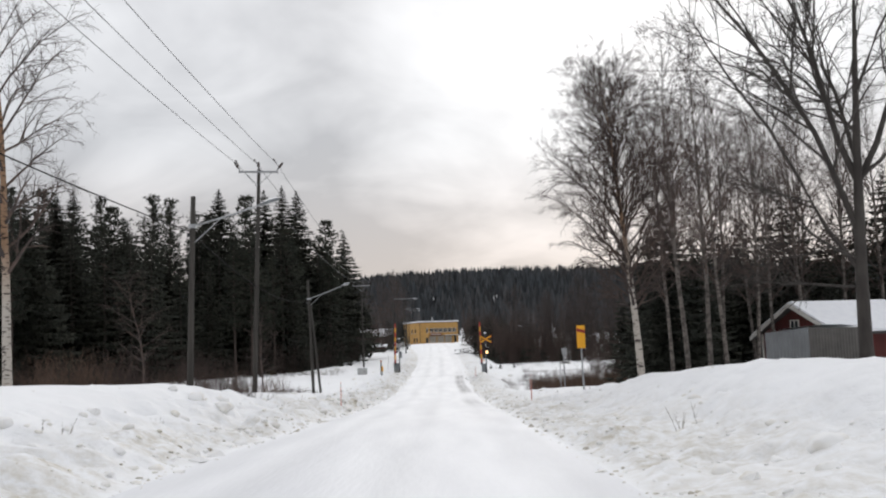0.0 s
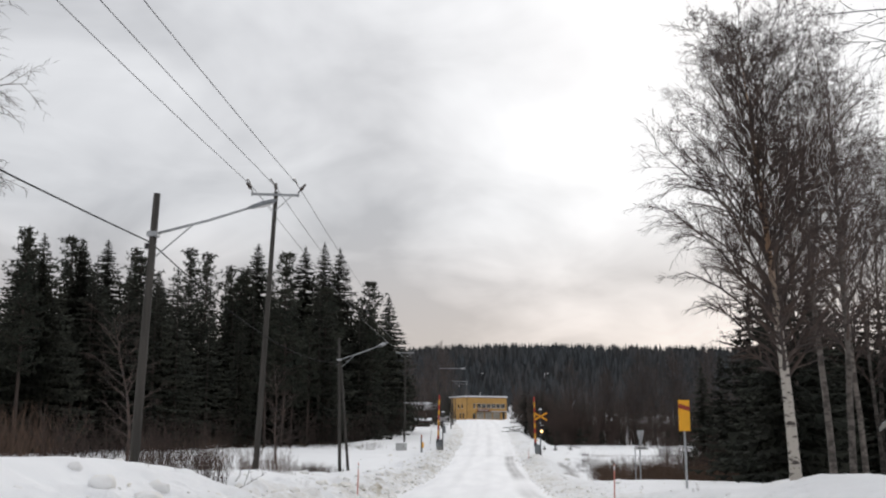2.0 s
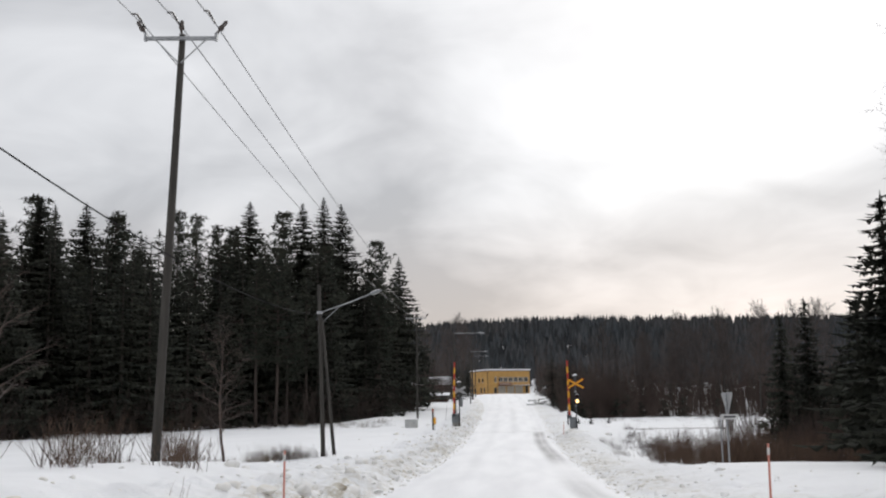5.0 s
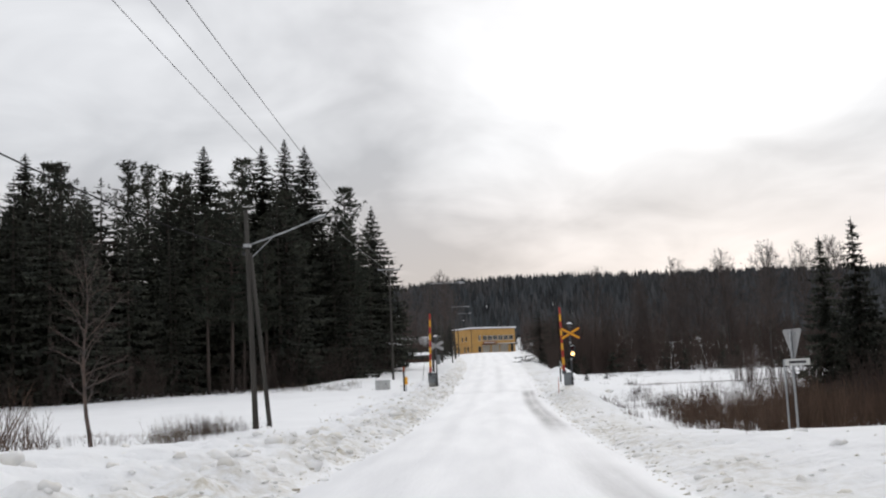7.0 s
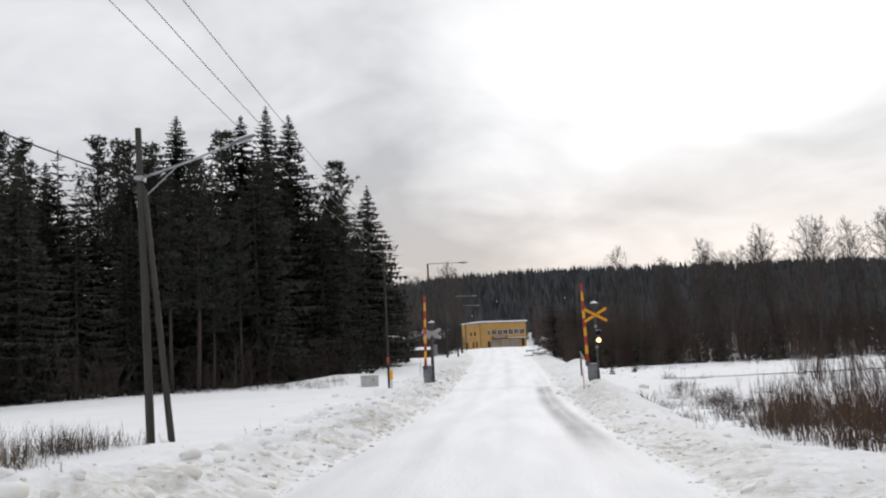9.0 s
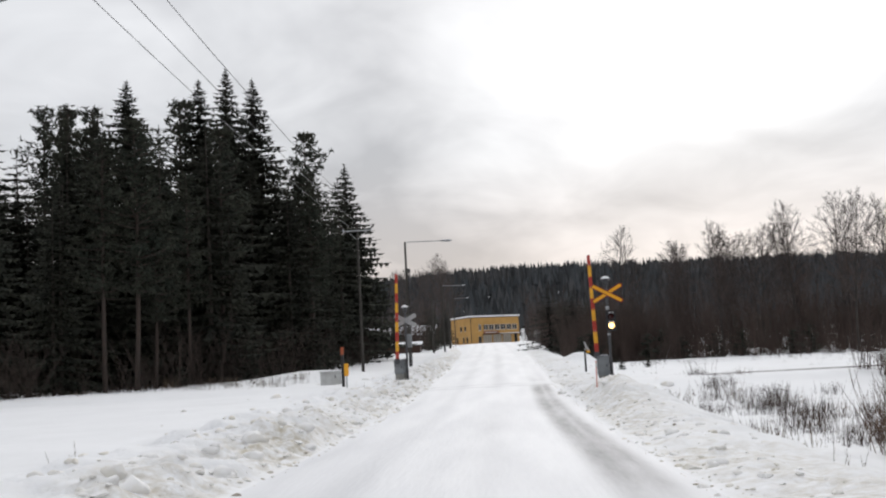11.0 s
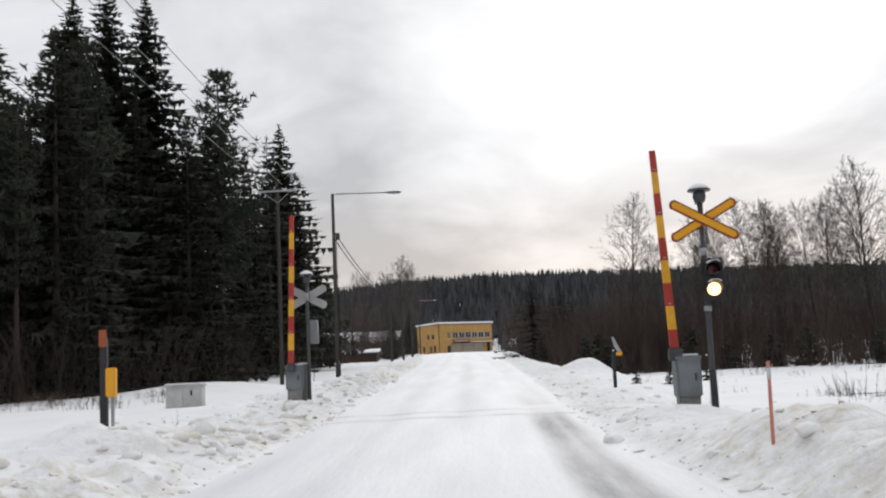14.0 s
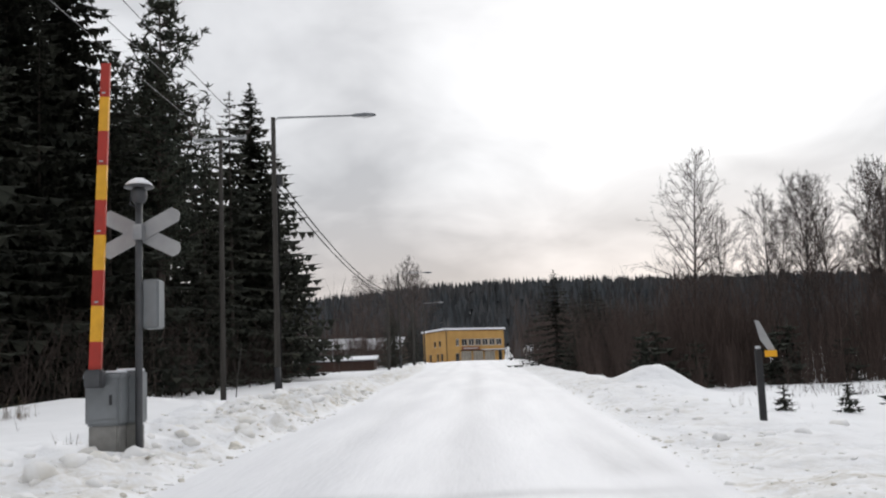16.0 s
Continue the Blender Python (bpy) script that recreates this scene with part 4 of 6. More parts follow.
# the wood behind the cottage
for k in range(46):
    x, y = 19 + 50 * rt.random() ** 1.3, 57 + 55 * rt.random()
    if x < 0.40 * (y - 40) + 5:
        x += 0.40 * (y - 40) - 10 + 6 * rt.random()
    top = ground_at(x, y) + rt.uniform(7, 12.5)
    if rt.random() < 0.75:
        put_spruce(x, y, top, None, rt.uniform(1.0, 1.4))
    else:
        put_pine(x, y, top)
for k in range(22):                                # its dark front, close behind the birches
    x, y = 14.5 + 24 * (k + rt.random()) / 22, 60 + 13 * rt.random()
    put_spruce(x + 0.3 * (y - 60), y, rt.uniform(7.2, 9.0) + 0.24 * (x - 14), None, rt.uniform(1.15, 1.5))
back_spots = []
for k in range(330):
    x, y = 15 + 62 * rt.random(), 58 + 50 * rt.random()
    if x > 0.42 * (y - 40) + 7:
        back_spots.append((x, y, ground_at(x, y) - 0.5, rt.uniform(6, 8.5) + 4.6 * min(1.0, max(0.0, (x - 17) / 8))))
spray_conifers(back_spots, 7, NEEDLES, "cottage_wood", "dense dark spruces behind the red cottage", 190)
back_spots = []
for k in range(420):                               # conifers behind the thicket close it
    x, y = 12 + 120 * rt.random(), 138 + 80 * rt.random()
    back_spots.append((x, y, ground_at(x, y) - 0.4, rt.uniform(3.4, 4.8) + (y - 138) * 0.02))
spray_conifers(back_spots, 6, NEEDLES, "thicket_spruces", "young dark spruces standing behind the thicket", 70)


# ---- single trees by the road ----
BIRCH_A = bare_meshes("birch", 9.05, 31, limbs=76, start=0.24, weep=0.42, rise=1.25, forks=(10, 14), fineness=1.1, girth=0.0132, reach=2.75, low=0.36, twig_r=0.0038, twig_segs=2, sub_len=0.46, wobble=0.010)
BIRCH_L = bare_meshes("birch", 15.0, 35, limbs=34, spread=0.23, start=0.22, weep=0.6, rise=1.1, forks=(5, 8), girth=0.0100, twig_segs=2, twig_r=0.0055, fineness=1.2)
BIRCH_B = bare_meshes("birch", 12.8, 32, limbs=30, spread=0.24, start=0.32, weep=0.35, rise=1.7, forks=(5, 8), girth=0.0085, trunk_mat=GREY_BIRCH, twig_r=0.0060, twig_segs=1, fineness=1.08)
OLD_TREE = bare_meshes("maple", 13.0, 33, limbs=6, spread=0.34, start=0.42, weep=0.12, rise=1.5, depth=4, forks=(4, 6), girth=0.0125,
                       mains=((2.7, (-0.42, 0, 1), 7.5, 0.085), (3.9, (-0.16, 0.1, 1), 6.5, 0.085), (1.9, (-0.95, 0.2, 1), 7.5, 0.06), (2.2, (-1.5, -0.2, 0.45), 3.6, 0.036), (3.9, (0.7, 0.2, 1), 6.5, 0.08),
                              (1.6, (-1.4, 0.3, 0.25), 3.2, 0.034), (4.3, (0.1, 0.6, 1), 6.0, 0.06)), trunk_mat=DARK_BARK, limb_mat=DARK_BARK,
                       twig_mat=DARK_BARK, wobble=0.012, leader=0.75, fineness=0.95, sub_len=0.55, twig_segs=2, twig_r=0.005)
BIRCH_FAR = bare_meshes("birch", 11.5, 34, limbs=46, reach=2.7, start=0.36, weep=0.12, rise=0.9, twig_r=0.0090, limb_r=0.009, twig_segs=1, forks=(5, 8), girth=0.0100, trunk_mat=DARK_BARK, limb_mat=UPPER_BIRCH, twig_mat=FROST_TWIG, fineness=0.82)
BIRCH_FAR_2 = bare_meshes("birch", 11.0, 36, limbs=42, reach=2.2, start=0.34, weep=0.05, rise=1.15, twig_r=0.0090, limb_r=0.009, twig_segs=1, forks=(5, 8), girth=0.0095, trunk_mat=DARK_BARK, limb_mat=UPPER_BIRCH, twig_mat=FROST_TWIG, fineness=0.98)
BIRCH_LABEL = "leafless birch with black-flecked white trunk and hanging twigs"
lane_birch = tree("birch_tree", BIRCH_A, 5.65, 30.2, BIRCH_LABEL, "tree", "birches by the lane")
lane_birch.matrix_basis = pose(5.68, 30.2, ground_at(5.68, 30.2), 0, -1.6, 0)
tree("birch_tree", BIRCH_L, -13.3, 31.0, BIRCH_LABEL, "tree", "birches by the lane", 200)
for x, y, s, a in ((8.9, 38.0, 0.98, 40), (10.6, 41.5, 1.06, 130), (13.9, 51.5, 1.1, 250), (12.4, 45.5, 1.06, 10), (19.6, 56.0, 1.2, 77), (22.6, 57.5, 1.25, 300), (10.8, 48, 0.95, 170), (17.0, 56.5, 1.05, 33), (20.5, 58.0, 1.12, 95), (14.2, 56.8, 1.0, 211), (23.5, 60, 1.15, 280), (21.0, 59.5, 1.2, 145), (11.8, 52.0, 0.9, 20), (9.8, 44.8, 0.9, 88), (14.6, 48.2, 0.95, 190), (16.2, 50.6, 1.0, 310), (17.8, 58.5, 1.2, 260), (24.8, 58.0, 1.25, 120)):
    tree("birch_tree", BIRCH_B, x, y, "slender leafless birch with grey-brown upswept limbs", "tree", "birches by the lane", a, s)
tree("maple_tree", OLD_TREE, 10.15, 24.9, "old dark-barked bare tree with heavy spreading limbs", "tree", rz=0, scale=1.12)
for x, y, top, which, a in ((8.3, 130.8, 9.9, BIRCH_FAR, 0), (20.4, 148.0, 12.7, BIRCH_FAR_2, 50), (20.4, 127.1, 10.7, BIRCH_FAR, 120), (22.2, 120.7, 10.3, BIRCH_FAR_2, 200),
                            (25.1, 131.8, 11.6, BIRCH_FAR, 260), (17.2, 134, 9.6, BIRCH_FAR_2, 310), (27.5, 122, 10.8, BIRCH_FAR, 20), (31, 126, 11.4, BIRCH_FAR_2, 90),
                            (30.5, 136, 12.0, BIRCH_FAR, 150), (14.2, 140, 9.8, BIRCH_FAR_2, 170),
                            (24.2, 141, 11.0, BIRCH_FAR_2, 75), (15.6, 127, 7.6, BIRCH_FAR_2, 15), (18.6, 131, 9.0, BIRCH_FAR, 222), (23.4, 125, 8.8, BIRCH_FAR, 81), (28.2, 129, 9.8, BIRCH_FAR_2, 133),
                            (12.6, 134, 7.8, BIRCH_FAR_2, 240), (12.2, 128, 8.0, BIRCH_FAR, 33), (13.7, 130, 8.9, BIRCH_FAR_2, 66), (14.9, 126, 8.3, BIRCH_FAR, 99), (16.6, 131, 9.7, BIRCH_FAR_2, 12),
                            (17.8, 127, 9.0, BIRCH_FAR, 345), (21.5, 130, 10.3, BIRCH_FAR_2, 111), (10.7, 134, 7.6, BIRCH_FAR, 205)):
    g = ground_at(x, y)
    tree("birch_tree", which, x, y, "leafless birch with frost-grey twigs above the thicket", "tree", "birches above the thicket", a, (top - g) / 11.9)
for x, y, top, a in ((-15.5, 276, 24.5, 0), (-13, 268, 21, 70), (-18, 282, 22, 140), (-21, 262, 20, 220), (-24, 290, 23, 20), (-14.2, 280, 23.5, 44), (-11.5, 284, 20.5, 99), (-17, 270, 20, 310)):
    tree("birch_tree", BIRCH_FAR, x, y, "tall leafless birch rising beside the ochre building", "tree", "birches by the building", a, (top - ground_at(x, y)) / 11.8)

YOUNG_SPRUCE = spruce_meshes("young_spruce", 7.6, 1.15, 41, 0.30, detail=1.1, bare=0.01, sprays=2)
TINY_SPRUCE = spruce_meshes("tiny_spruce", 1.2, 0.45, 42, 0.13, detail=0.9, bare=0.01)
YOUNG_LABEL = "young spruce with open upturned boughs on the snowy verge"
for x, y, top, a in ((14.3, 76.0, 6.3, 0), (13.35, 77.4, 5.75, 90), (10.35, 47.6, 7.7, 30), (12.2, 50.0, 6.6, 140), (11.3, 56.0, 7.6, 200), (13.6, 60.0, 8.6, 250), (17.5, 78, 6.4, 10),
                     (16.0, 72.0, 5.6, 77), (19, 66, 7.5, 180), (11.0, 52.5, 5.6, 111), (15.8, 82.0, 3.0, 60), (18.0, 88.0, 3.4, 12), (17.0, 79.5, 3.6, 222), (20.5, 92.0, 3.6, 99)):
    g = ground_at(x, y)
    t = tree("spruce_tree", YOUNG_SPRUCE, x, y, YOUNG_LABEL, "tree", "young spruces", a)
    s = (top - g) / 7.7
    wide = s * (0.95 if y in (76.0, 77.4) else 1.5)
    t.scale = (wide, wide, s)
for x, y, h, a in ((5.3, 104.2, 0.5, 0), (4.35, 104.4, 0.42, 60), (6.9, 106.5, 0.5, 120), (13.5, 122, 2.4, 30), (15.5, 123, 2.8, 200), (18.5, 122, 2.5, 260), (11.2, 121.5, 2.2, 310),
                   (23, 121, 2.2, 45), (20.2, 124, 3.0, 145), (28, 123, 2.6, 10), (10.4, 124.5, 3.2, 150), (-16.4, 118.5, 2.2, 75), (-19.5, 113.5, 1.8, 15), (-13.2, 124.6, 1.6, 99), (4.7, 121.0, 2.6, 5), (5.5, 123.2, 3.1, 50), (6.6, 122.0, 2.3, 160), (9.0, 121.4, 2.7, 290)):
    t = tree("spruce_tree", TINY_SPRUCE, x, y, "small young spruce standing in the snow", "tree", "spruce saplings", a, (h if h < 1.2 else 0.72 * h) / 1.25)
for x, y, top, a in ((4.1, 152, 7.3, 0), (6.5, 154, 6.9, 50), (9.6, 176, 7.6, 100), (8.7, 204, 8.6, 150), (5.4, 147, 5.0, 220), (9.6, 165, 6.6, 260), (11.0, 148, 5.4, 300), (8.4, 144, 4.8, 20),
                     (7.2, 190, 7.8, 77), (12.6, 156, 6.0, 170)):
    put_spruce(x, y, top, None, 1.9)
for x, y, top in ((-9.3, 188, 7.6), (-10.2, 196, 8.6), (-8.8, 205, 8.4), (-12, 210, 9.4), (-9.4, 216, 9.6)):
    put_spruce(x, y, top, None, 1.25)
SMALL_BIRCH = bare_meshes("birch", 5.6, 51, limbs=26, spread=0.30, start=0.26, weep=0.1, rise=0.7, depth=3, forks=(3, 5), girth=0.012, trunk_mat=UPPER_BIRCH, limb_mat=UPPER_BIRCH, wobble=0.05)
tree("birch_tree", SMALL_BIRCH, -10.2, 57.0, "thin young birch leaning beside the ditch", "tree", "birches by the lane", 60, 0.85)
tree("birch_tree", SMALL_BIRCH, -15.5, 52.0, "thin young birch leaning beside the ditch", "tree", "birches by the lane", 160, 1.15)

# willow scrub and dry grass in the ditches
def shrub(x, y, h, stems, seed, mat, name, label, category, width=0.5, splay=0.38):
    rnd = random.Random(seed)
    g = Geo()
    for s in range(stems):
        a, lean = rnd.uniform(0, 6.28), abs(rnd.gauss(0.0, splay))
        hh = h * rnd.uniform(0.55, 1.1)
        p = Vector((rnd.gauss(0, 0.22) * width, rnd.gauss(0, 0.22) * width, -0.15))
        way = Vector((math.cos(a) * lean, math.sin(a) * lean, 1)).normalized()
        line = [p.copy()]
        for k in range(4):
            p = p + way * hh / 4
            way = (way + Vector((rnd.uniform(-1, 1), rnd.uniform(-1, 1), 0.4)) * 0.10).normalized()
            line.append(p.copy())
        r = 0.0035 + 0.0045 * h * rnd.uniform(0.5, 1)
        g.tube(line, [r, r * 0.85, r * 0.65, r * 0.45, r * 0.25], 3, False)
        for b in range(4):
            k = rnd.choice((1, 2, 2, 3))
            a2 = rnd.uniform(0, 6.28)
            g.spike((line[k], line[k] + Vector((math.cos(a2) * 0.5, math.sin(a2) * 0.5, 1)) * hh * rnd.uniform(0.12, 0.3)), r * 0.6)
    if category == "grass":
        z = ground_at(x, y)
        into = DRY[mat.name]
        base = len(into.v)
        into.v.extend(p + Vector((x, y, z)) for p in g.v)
        into.f.extend(tuple(base + i for i in q) for q in g.f)
        return None
    base = part(name, g, mat)
    base.matrix_basis = pose(x, y, ground_at(x, y))
    return tagged(base, label, category, name.replace("_", " ") + "s")


DRY = {m.name: Geo() for m in (GRASS, BRUSH)}


rw = random.Random(61)
for k in range(44):                                # thicket by the junction and in the right ditch
    x, y = 5.0 + 5.2 * rw.random(), 61.0 + 15 * rw.random()
    x += 0.10 * (76 - y)
    shrub(x, y, rw.uniform(1.1, 1.9), 48, 100 + k, WILLOW, "willow_bush", "reddish-brown bare willow bush in the snowy ditch", "bush", 1.1)
for k in range(34):
    x, y = 4.4 + 5.8 * rw.random(), 71 + 18 * rw.random()
    shrub(x, y, rw.uniform(0.35, 0.8), 40, 150 + k, BRUSH if k % 4 else GRASS, "grass_tuft", "dry brown grass and twigs poking through snow", "grass", 1.2)
for k in range(64):                                # dark growth along the edge of the right ditch
    y = 73 + 23 * rw.random()
    shrub(6.2 + 0.04 * (y - 73) + 1.9 * rw.random() ** 1.5, y, rw.uniform(0.25, 0.75), 26, 700 + k, BRUSH if k % 5 else GRASS, "grass_tuft", "", "grass", 1.2)
for k in range(34):
    tall = k < 15
    x, y = (-10.3 + 0.7 * rw.gauss(0, 1) if tall else -10.8 - 8 * rw.random()), 64.2 + 2.6 * rw.random()
    shrub(x, y, rw.uniform(0.5, 0.95) if tall else rw.uniform(0.2, 0.5), 44, 200 + k, BRUSH if k % 3 else GRASS, "grass_tuft", "dry brown grass and twigs poking through snow", "grass", 1.5)
for x, y, h in ((-6.3, 31.6, 1.0), (-7.2, 33.8, 1.2), (-8.0, 33.8, 1.3), (-9.0, 35.0, 1.5), (-10.0, 34.6, 1.3), (-11.4, 36.0, 1.7), (-12.6, 37.5, 1.9), (-14.0, 39.0, 2.0), (-9.2, 42.5, 1.1), (-7.4, 44.0, 1.0),
                (-12.5, 45.0, 1.2), (-16.0, 42.0, 2.0), (-18.0, 45.0, 2.2), (-10.8, 53.6, 1.5), (-12.4, 52.5, 1.6), (-14.2, 54.0, 1.6), (-8.9, 49.2, 0.9), (-11.6, 57, 1.0)):
    shrub(x, y, h * 1.1, 54, int(1000 - x * 10 + y), WILLOW if y > 36 else BRUSH, "willow_bush", "reddish-brown bare willow bush in the snowy ditch", "bush", 1.1, 0.6)
for k in range(16):                                # scrub at the back of the right-hand ditch
    x, y = 11.5 + 6.5 * rw.random(), 66 + 14 * rw.random()
    shrub(x, y, rw.uniform(1.6, 3.0), 44, 400 + k, BRUSH, "willow_bush", "dark bare willow bush before the young spruces", "bush", 1.4)
for k in range(24):                                # twigs along the far side of the snowfield
    x, y = 6 + 30 * rw.random(), 110 + 9 * rw.random()
    shrub(x, y, rw.uniform(0.35, 0.9), 16, 450 + k, BRUSH, "grass_tuft", "dry brown grass and twigs poking through snow", "grass", 1.3)
for k in range(26):                                # stray stalks on the banks
    y = 6 + 100 * rw.random()
    side = rw.choice((-1, 1))
    x = float(road_x(y)) + side * (HALF + rw.uniform(1.6, 3.6))
    shrub(x, y, rw.uniform(0.25, 0.5), 5, 300 + k, GRASS, "dry_stalk", "few dry stalks standing out of the snow", "grass", 0.5)
for k in range(60):                                # twigs and stalks on the snow beyond the crossing
    x, y = 4.6 + 16 * rw.random() ** 1.4, 98.5 + 20 * rw.random()
    shrub(x, y, rw.uniform(0.12, 0.4), 8, 500 + k, BRUSH, "grass_tuft", "", "grass", 0.8)
for k in range(40):                                # rough grass at the foot of the wood
    x, y = -11.5 - 14 * rw.random(), 104 + 10 * rw.random()
    shrub(x, y, rw.uniform(0.3, 0.8), 20, 600 + k, GRASS if k % 2 else BRUSH, "grass_tuft", "", "grass", 1.4)
tagged(part("dry_grass", DRY[GRASS.name], GRASS), "dry straw-brown grass poking through the snow", "grass", kind="stuff")
tagged(part("dry_twigs", DRY[BRUSH.name], BRUSH), "dark dry twigs poking through the snow", "grass", kind="stuff")


# ---- power line and street lamps ----
def insulator(parent, x, z, y=0.0, tilt=0.0):
    g = Geo()
    g.tube([(x + tilt * k, y, z + k) for k in (0, 0.08, 0.11, 0.17, 0.20, 0.28, 0.33)], [0.03, 0.03, 0.07, 0.07, 0.045, 0.055, 0.02], 10)
    part("insulator", g, INSULATOR, parent, "brown porcelain insulator", True)


def power_pole(x, y, z0, top, arm, label, lean=0.0):
    base = thing("power_pole", x, y, z0, label, "utility pole", "poles of the overhead line")
    h = top - z0
    base.matrix_basis = pose(x, y, z0, 0, math.degrees(math.asin(lean / h)), 0)
    part("pole", Geo().tube([(0, 0, -0.5), (0, 0, h * 0.5), (0, 0, h)], [0.115, 0.10, 0.078], 12), POLE_WOOD, base, "", True)
    part("crossarm", Geo().box(-arm / 2, -0.14, h - 0.18, arm / 2, -0.06, h - 0.09), GALV, base, "galvanised steel crossarm", bevel=0.01)
    for s in (-1, 1):
        part("brace", Geo().tube([(s * arm * 0.36, -0.10, h - 0.16), (s * 0.03, -0.10, h - 0.75)], [0.018, 0.018], 5), GALV, base)
        part("arm_end", Geo().box(s * arm / 2 - 0.03, -0.15, h - 0.2, s * arm / 2 + 0.03, -0.05, h + 0.0), GALV, base)
    for xx_, zz_ in ((-arm / 2, h - 0.02), (0, h), (arm / 2, h - 0.02)):
        insulator(base, xx_, zz_, -0.1, 0.75 * (xx_ > 0.1) - 0.75 * (xx_ < -0.1))
    return base


power_pole(-8.76, 46.4, ground_at(-8.76, 46.4), 10.05, 1.75, "weathered wooden medium-voltage pole with steel crossarm and three insulators", 0.42)
power_pole(-10.36, 126, ground_at(-10.36, 126), 10.2, 2.0, "weathered wooden line pole with crossarm before the spruces")
power_pole(-6.9, -34, ground_at(-6.9, -34), 10.6, 1.75, "weathered wooden medium-voltage pole with steel crossarm and three insulators")


def wire(name, a, b, sag, r, label, group, mat=CABLE):
    a, b = Vector(a), Vector(b)
    pts = []
    for k in range(25):
        t = k / 24
        p = a.lerp(b, t)
        p.z -= sag * 4 * t * (1 - t)
        pts.append(p)
    return tagged(part(name, Geo().tube(pts, [r] * 25, 5), mat, smooth=True), label, "wire", group)


for k, (da, db) in enumerate(((-0.875, -0.55), (0, 0.30), (0.875, 1.15))):
    lift = 0.23
    wire("overhead_wire", (-8.38 + da, 46.3, 10.03 + lift), (-10.36 + db, 125.9, 10.15 + lift), 0.8, 0.013, "thin bare overhead conductor between two poles", "overhead wires", CONDUCTOR)
    wire("overhead_wire", (-6.9 + da, -34.1, 10.58 + lift), (-8.38 + da, 46.3, 10.03 + lift), 1.0, 0.013, "thin bare overhead conductor between two poles", "overhead wires", CONDUCTOR)
    lp = Geo()                                     # slack jumper at the insulators
    lp.tube([(-8.38 + da, 46.3, 10.25), (-8.38 + da - 0.05, 45.9, 10.42), (-8.38 + da - 0.02, 45.5, 10.25)], [0.025] * 3, 6)
    tagged(part("insulator_clamp", lp, INSULATOR, smooth=True), "dark preformed clamp tying a conductor to its insulator", "clamp", "clamps at the pole")
wire("service_cable", (-7.7, 31.1, 5.25), (-9.05, 68, 5.15), 0.8, 0.015, "black bundled aerial cable between lamp poles", "aerial cables")
wire("service_cable", (-7.7, 31.1, 5.25), (-10.6, -34, 9.1), 1.1, 0.016, "black bundled aerial cable between lamp poles", "aerial cables")
for s in (-0.05, 0.06):
    wire("service_cable", (-5.9 + s, 114.4, 5.95 + s), (-6.6 + s, 162, 7.2 + s), 1.0, 0.02, "black bundled aerial cable between lamp poles", "aerial cables")
wire("service_cable", (-6.6, 162, 7.2), (-7.9, 214, 9.2), 1.0, 0.02, "black bundled aerial cable between lamp poles", "aerial cables")


def lamp_head(base, tip, way):
    """Cobra-head luminaire at tip, pointing along way (in the pole's frame)."""
    tip, way = Vector(tip), Vector(way).normalized()
    side = way.cross(Vector((0, 0, 1))).normalized()
    up = side.cross(way)
    g = Geo()
    ring = []
    for k, (along, w, hi, lo) in enumerate(((0, 0.04, 0.03, -0.03), (0.12, 0.075, 0.055, -0.045), (0.35, 0.105, 0.065, -0.05), (0.55, 0.095, 0.055, -0.045), (0.66, 0.04, 0.025, -0.025))):
        c = tip + way * along
        n0 = len(g.v)
        for q in range(8):
            an = 2 * math.pi * q / 8
            g.v.append(c + side * w * math.cos(an) + up * (hi if math.sin(an) > 0 else -lo) * math.sin(an))
        if k:
            for q in range(8):
                g.f.append((n0 - 8 + q, n0 - 8 + (q + 1) % 8, n0 + (q + 1) % 8, n0 + q))
        ring.append(n0)
    g.f.append(tuple(range(ring[-1], ring[-1] + 8)))
    head = part("lamp_head", g, GREY_PAINT, base, "grey street luminaire", True)
    gl = Geo()
    for along, w, d in ((0.14, 0.05, -0.04), (0.36, 0.075, -0.085), (0.58, 0.05, -0.04)):
        c = tip + way * along
        gl.v.extend((c + side * w + up * -0.045, c + up * d, c - side * w + up * -0.045))
    for r in (0, 3):
        gl.f.extend(((r, r + 1, r + 4, r + 3), (r + 1, r + 2, r + 5, r + 4)))
    part("diffuser", gl, LAMP_GLASS, head)
    gs = Geo()
    for along, w, d in ((0.10, 0.045, 0.065), (0.36, 0.07, 0.09), (0.6, 0.04, 0.06)):
        c = tip + way * along
        gs.v.extend((c + side * w + up * (d - 0.035), c + up * d, c - side * w + up * (d - 0.035)))
    for r in (0, 3):
        gs.f.extend(((r, r + 3, r + 4, r + 1), (r + 1, r + 4, r + 5, r + 2)))
    part("snow_cap", gs, SNOW_CAP, head, "thin snow on the lamp", True)


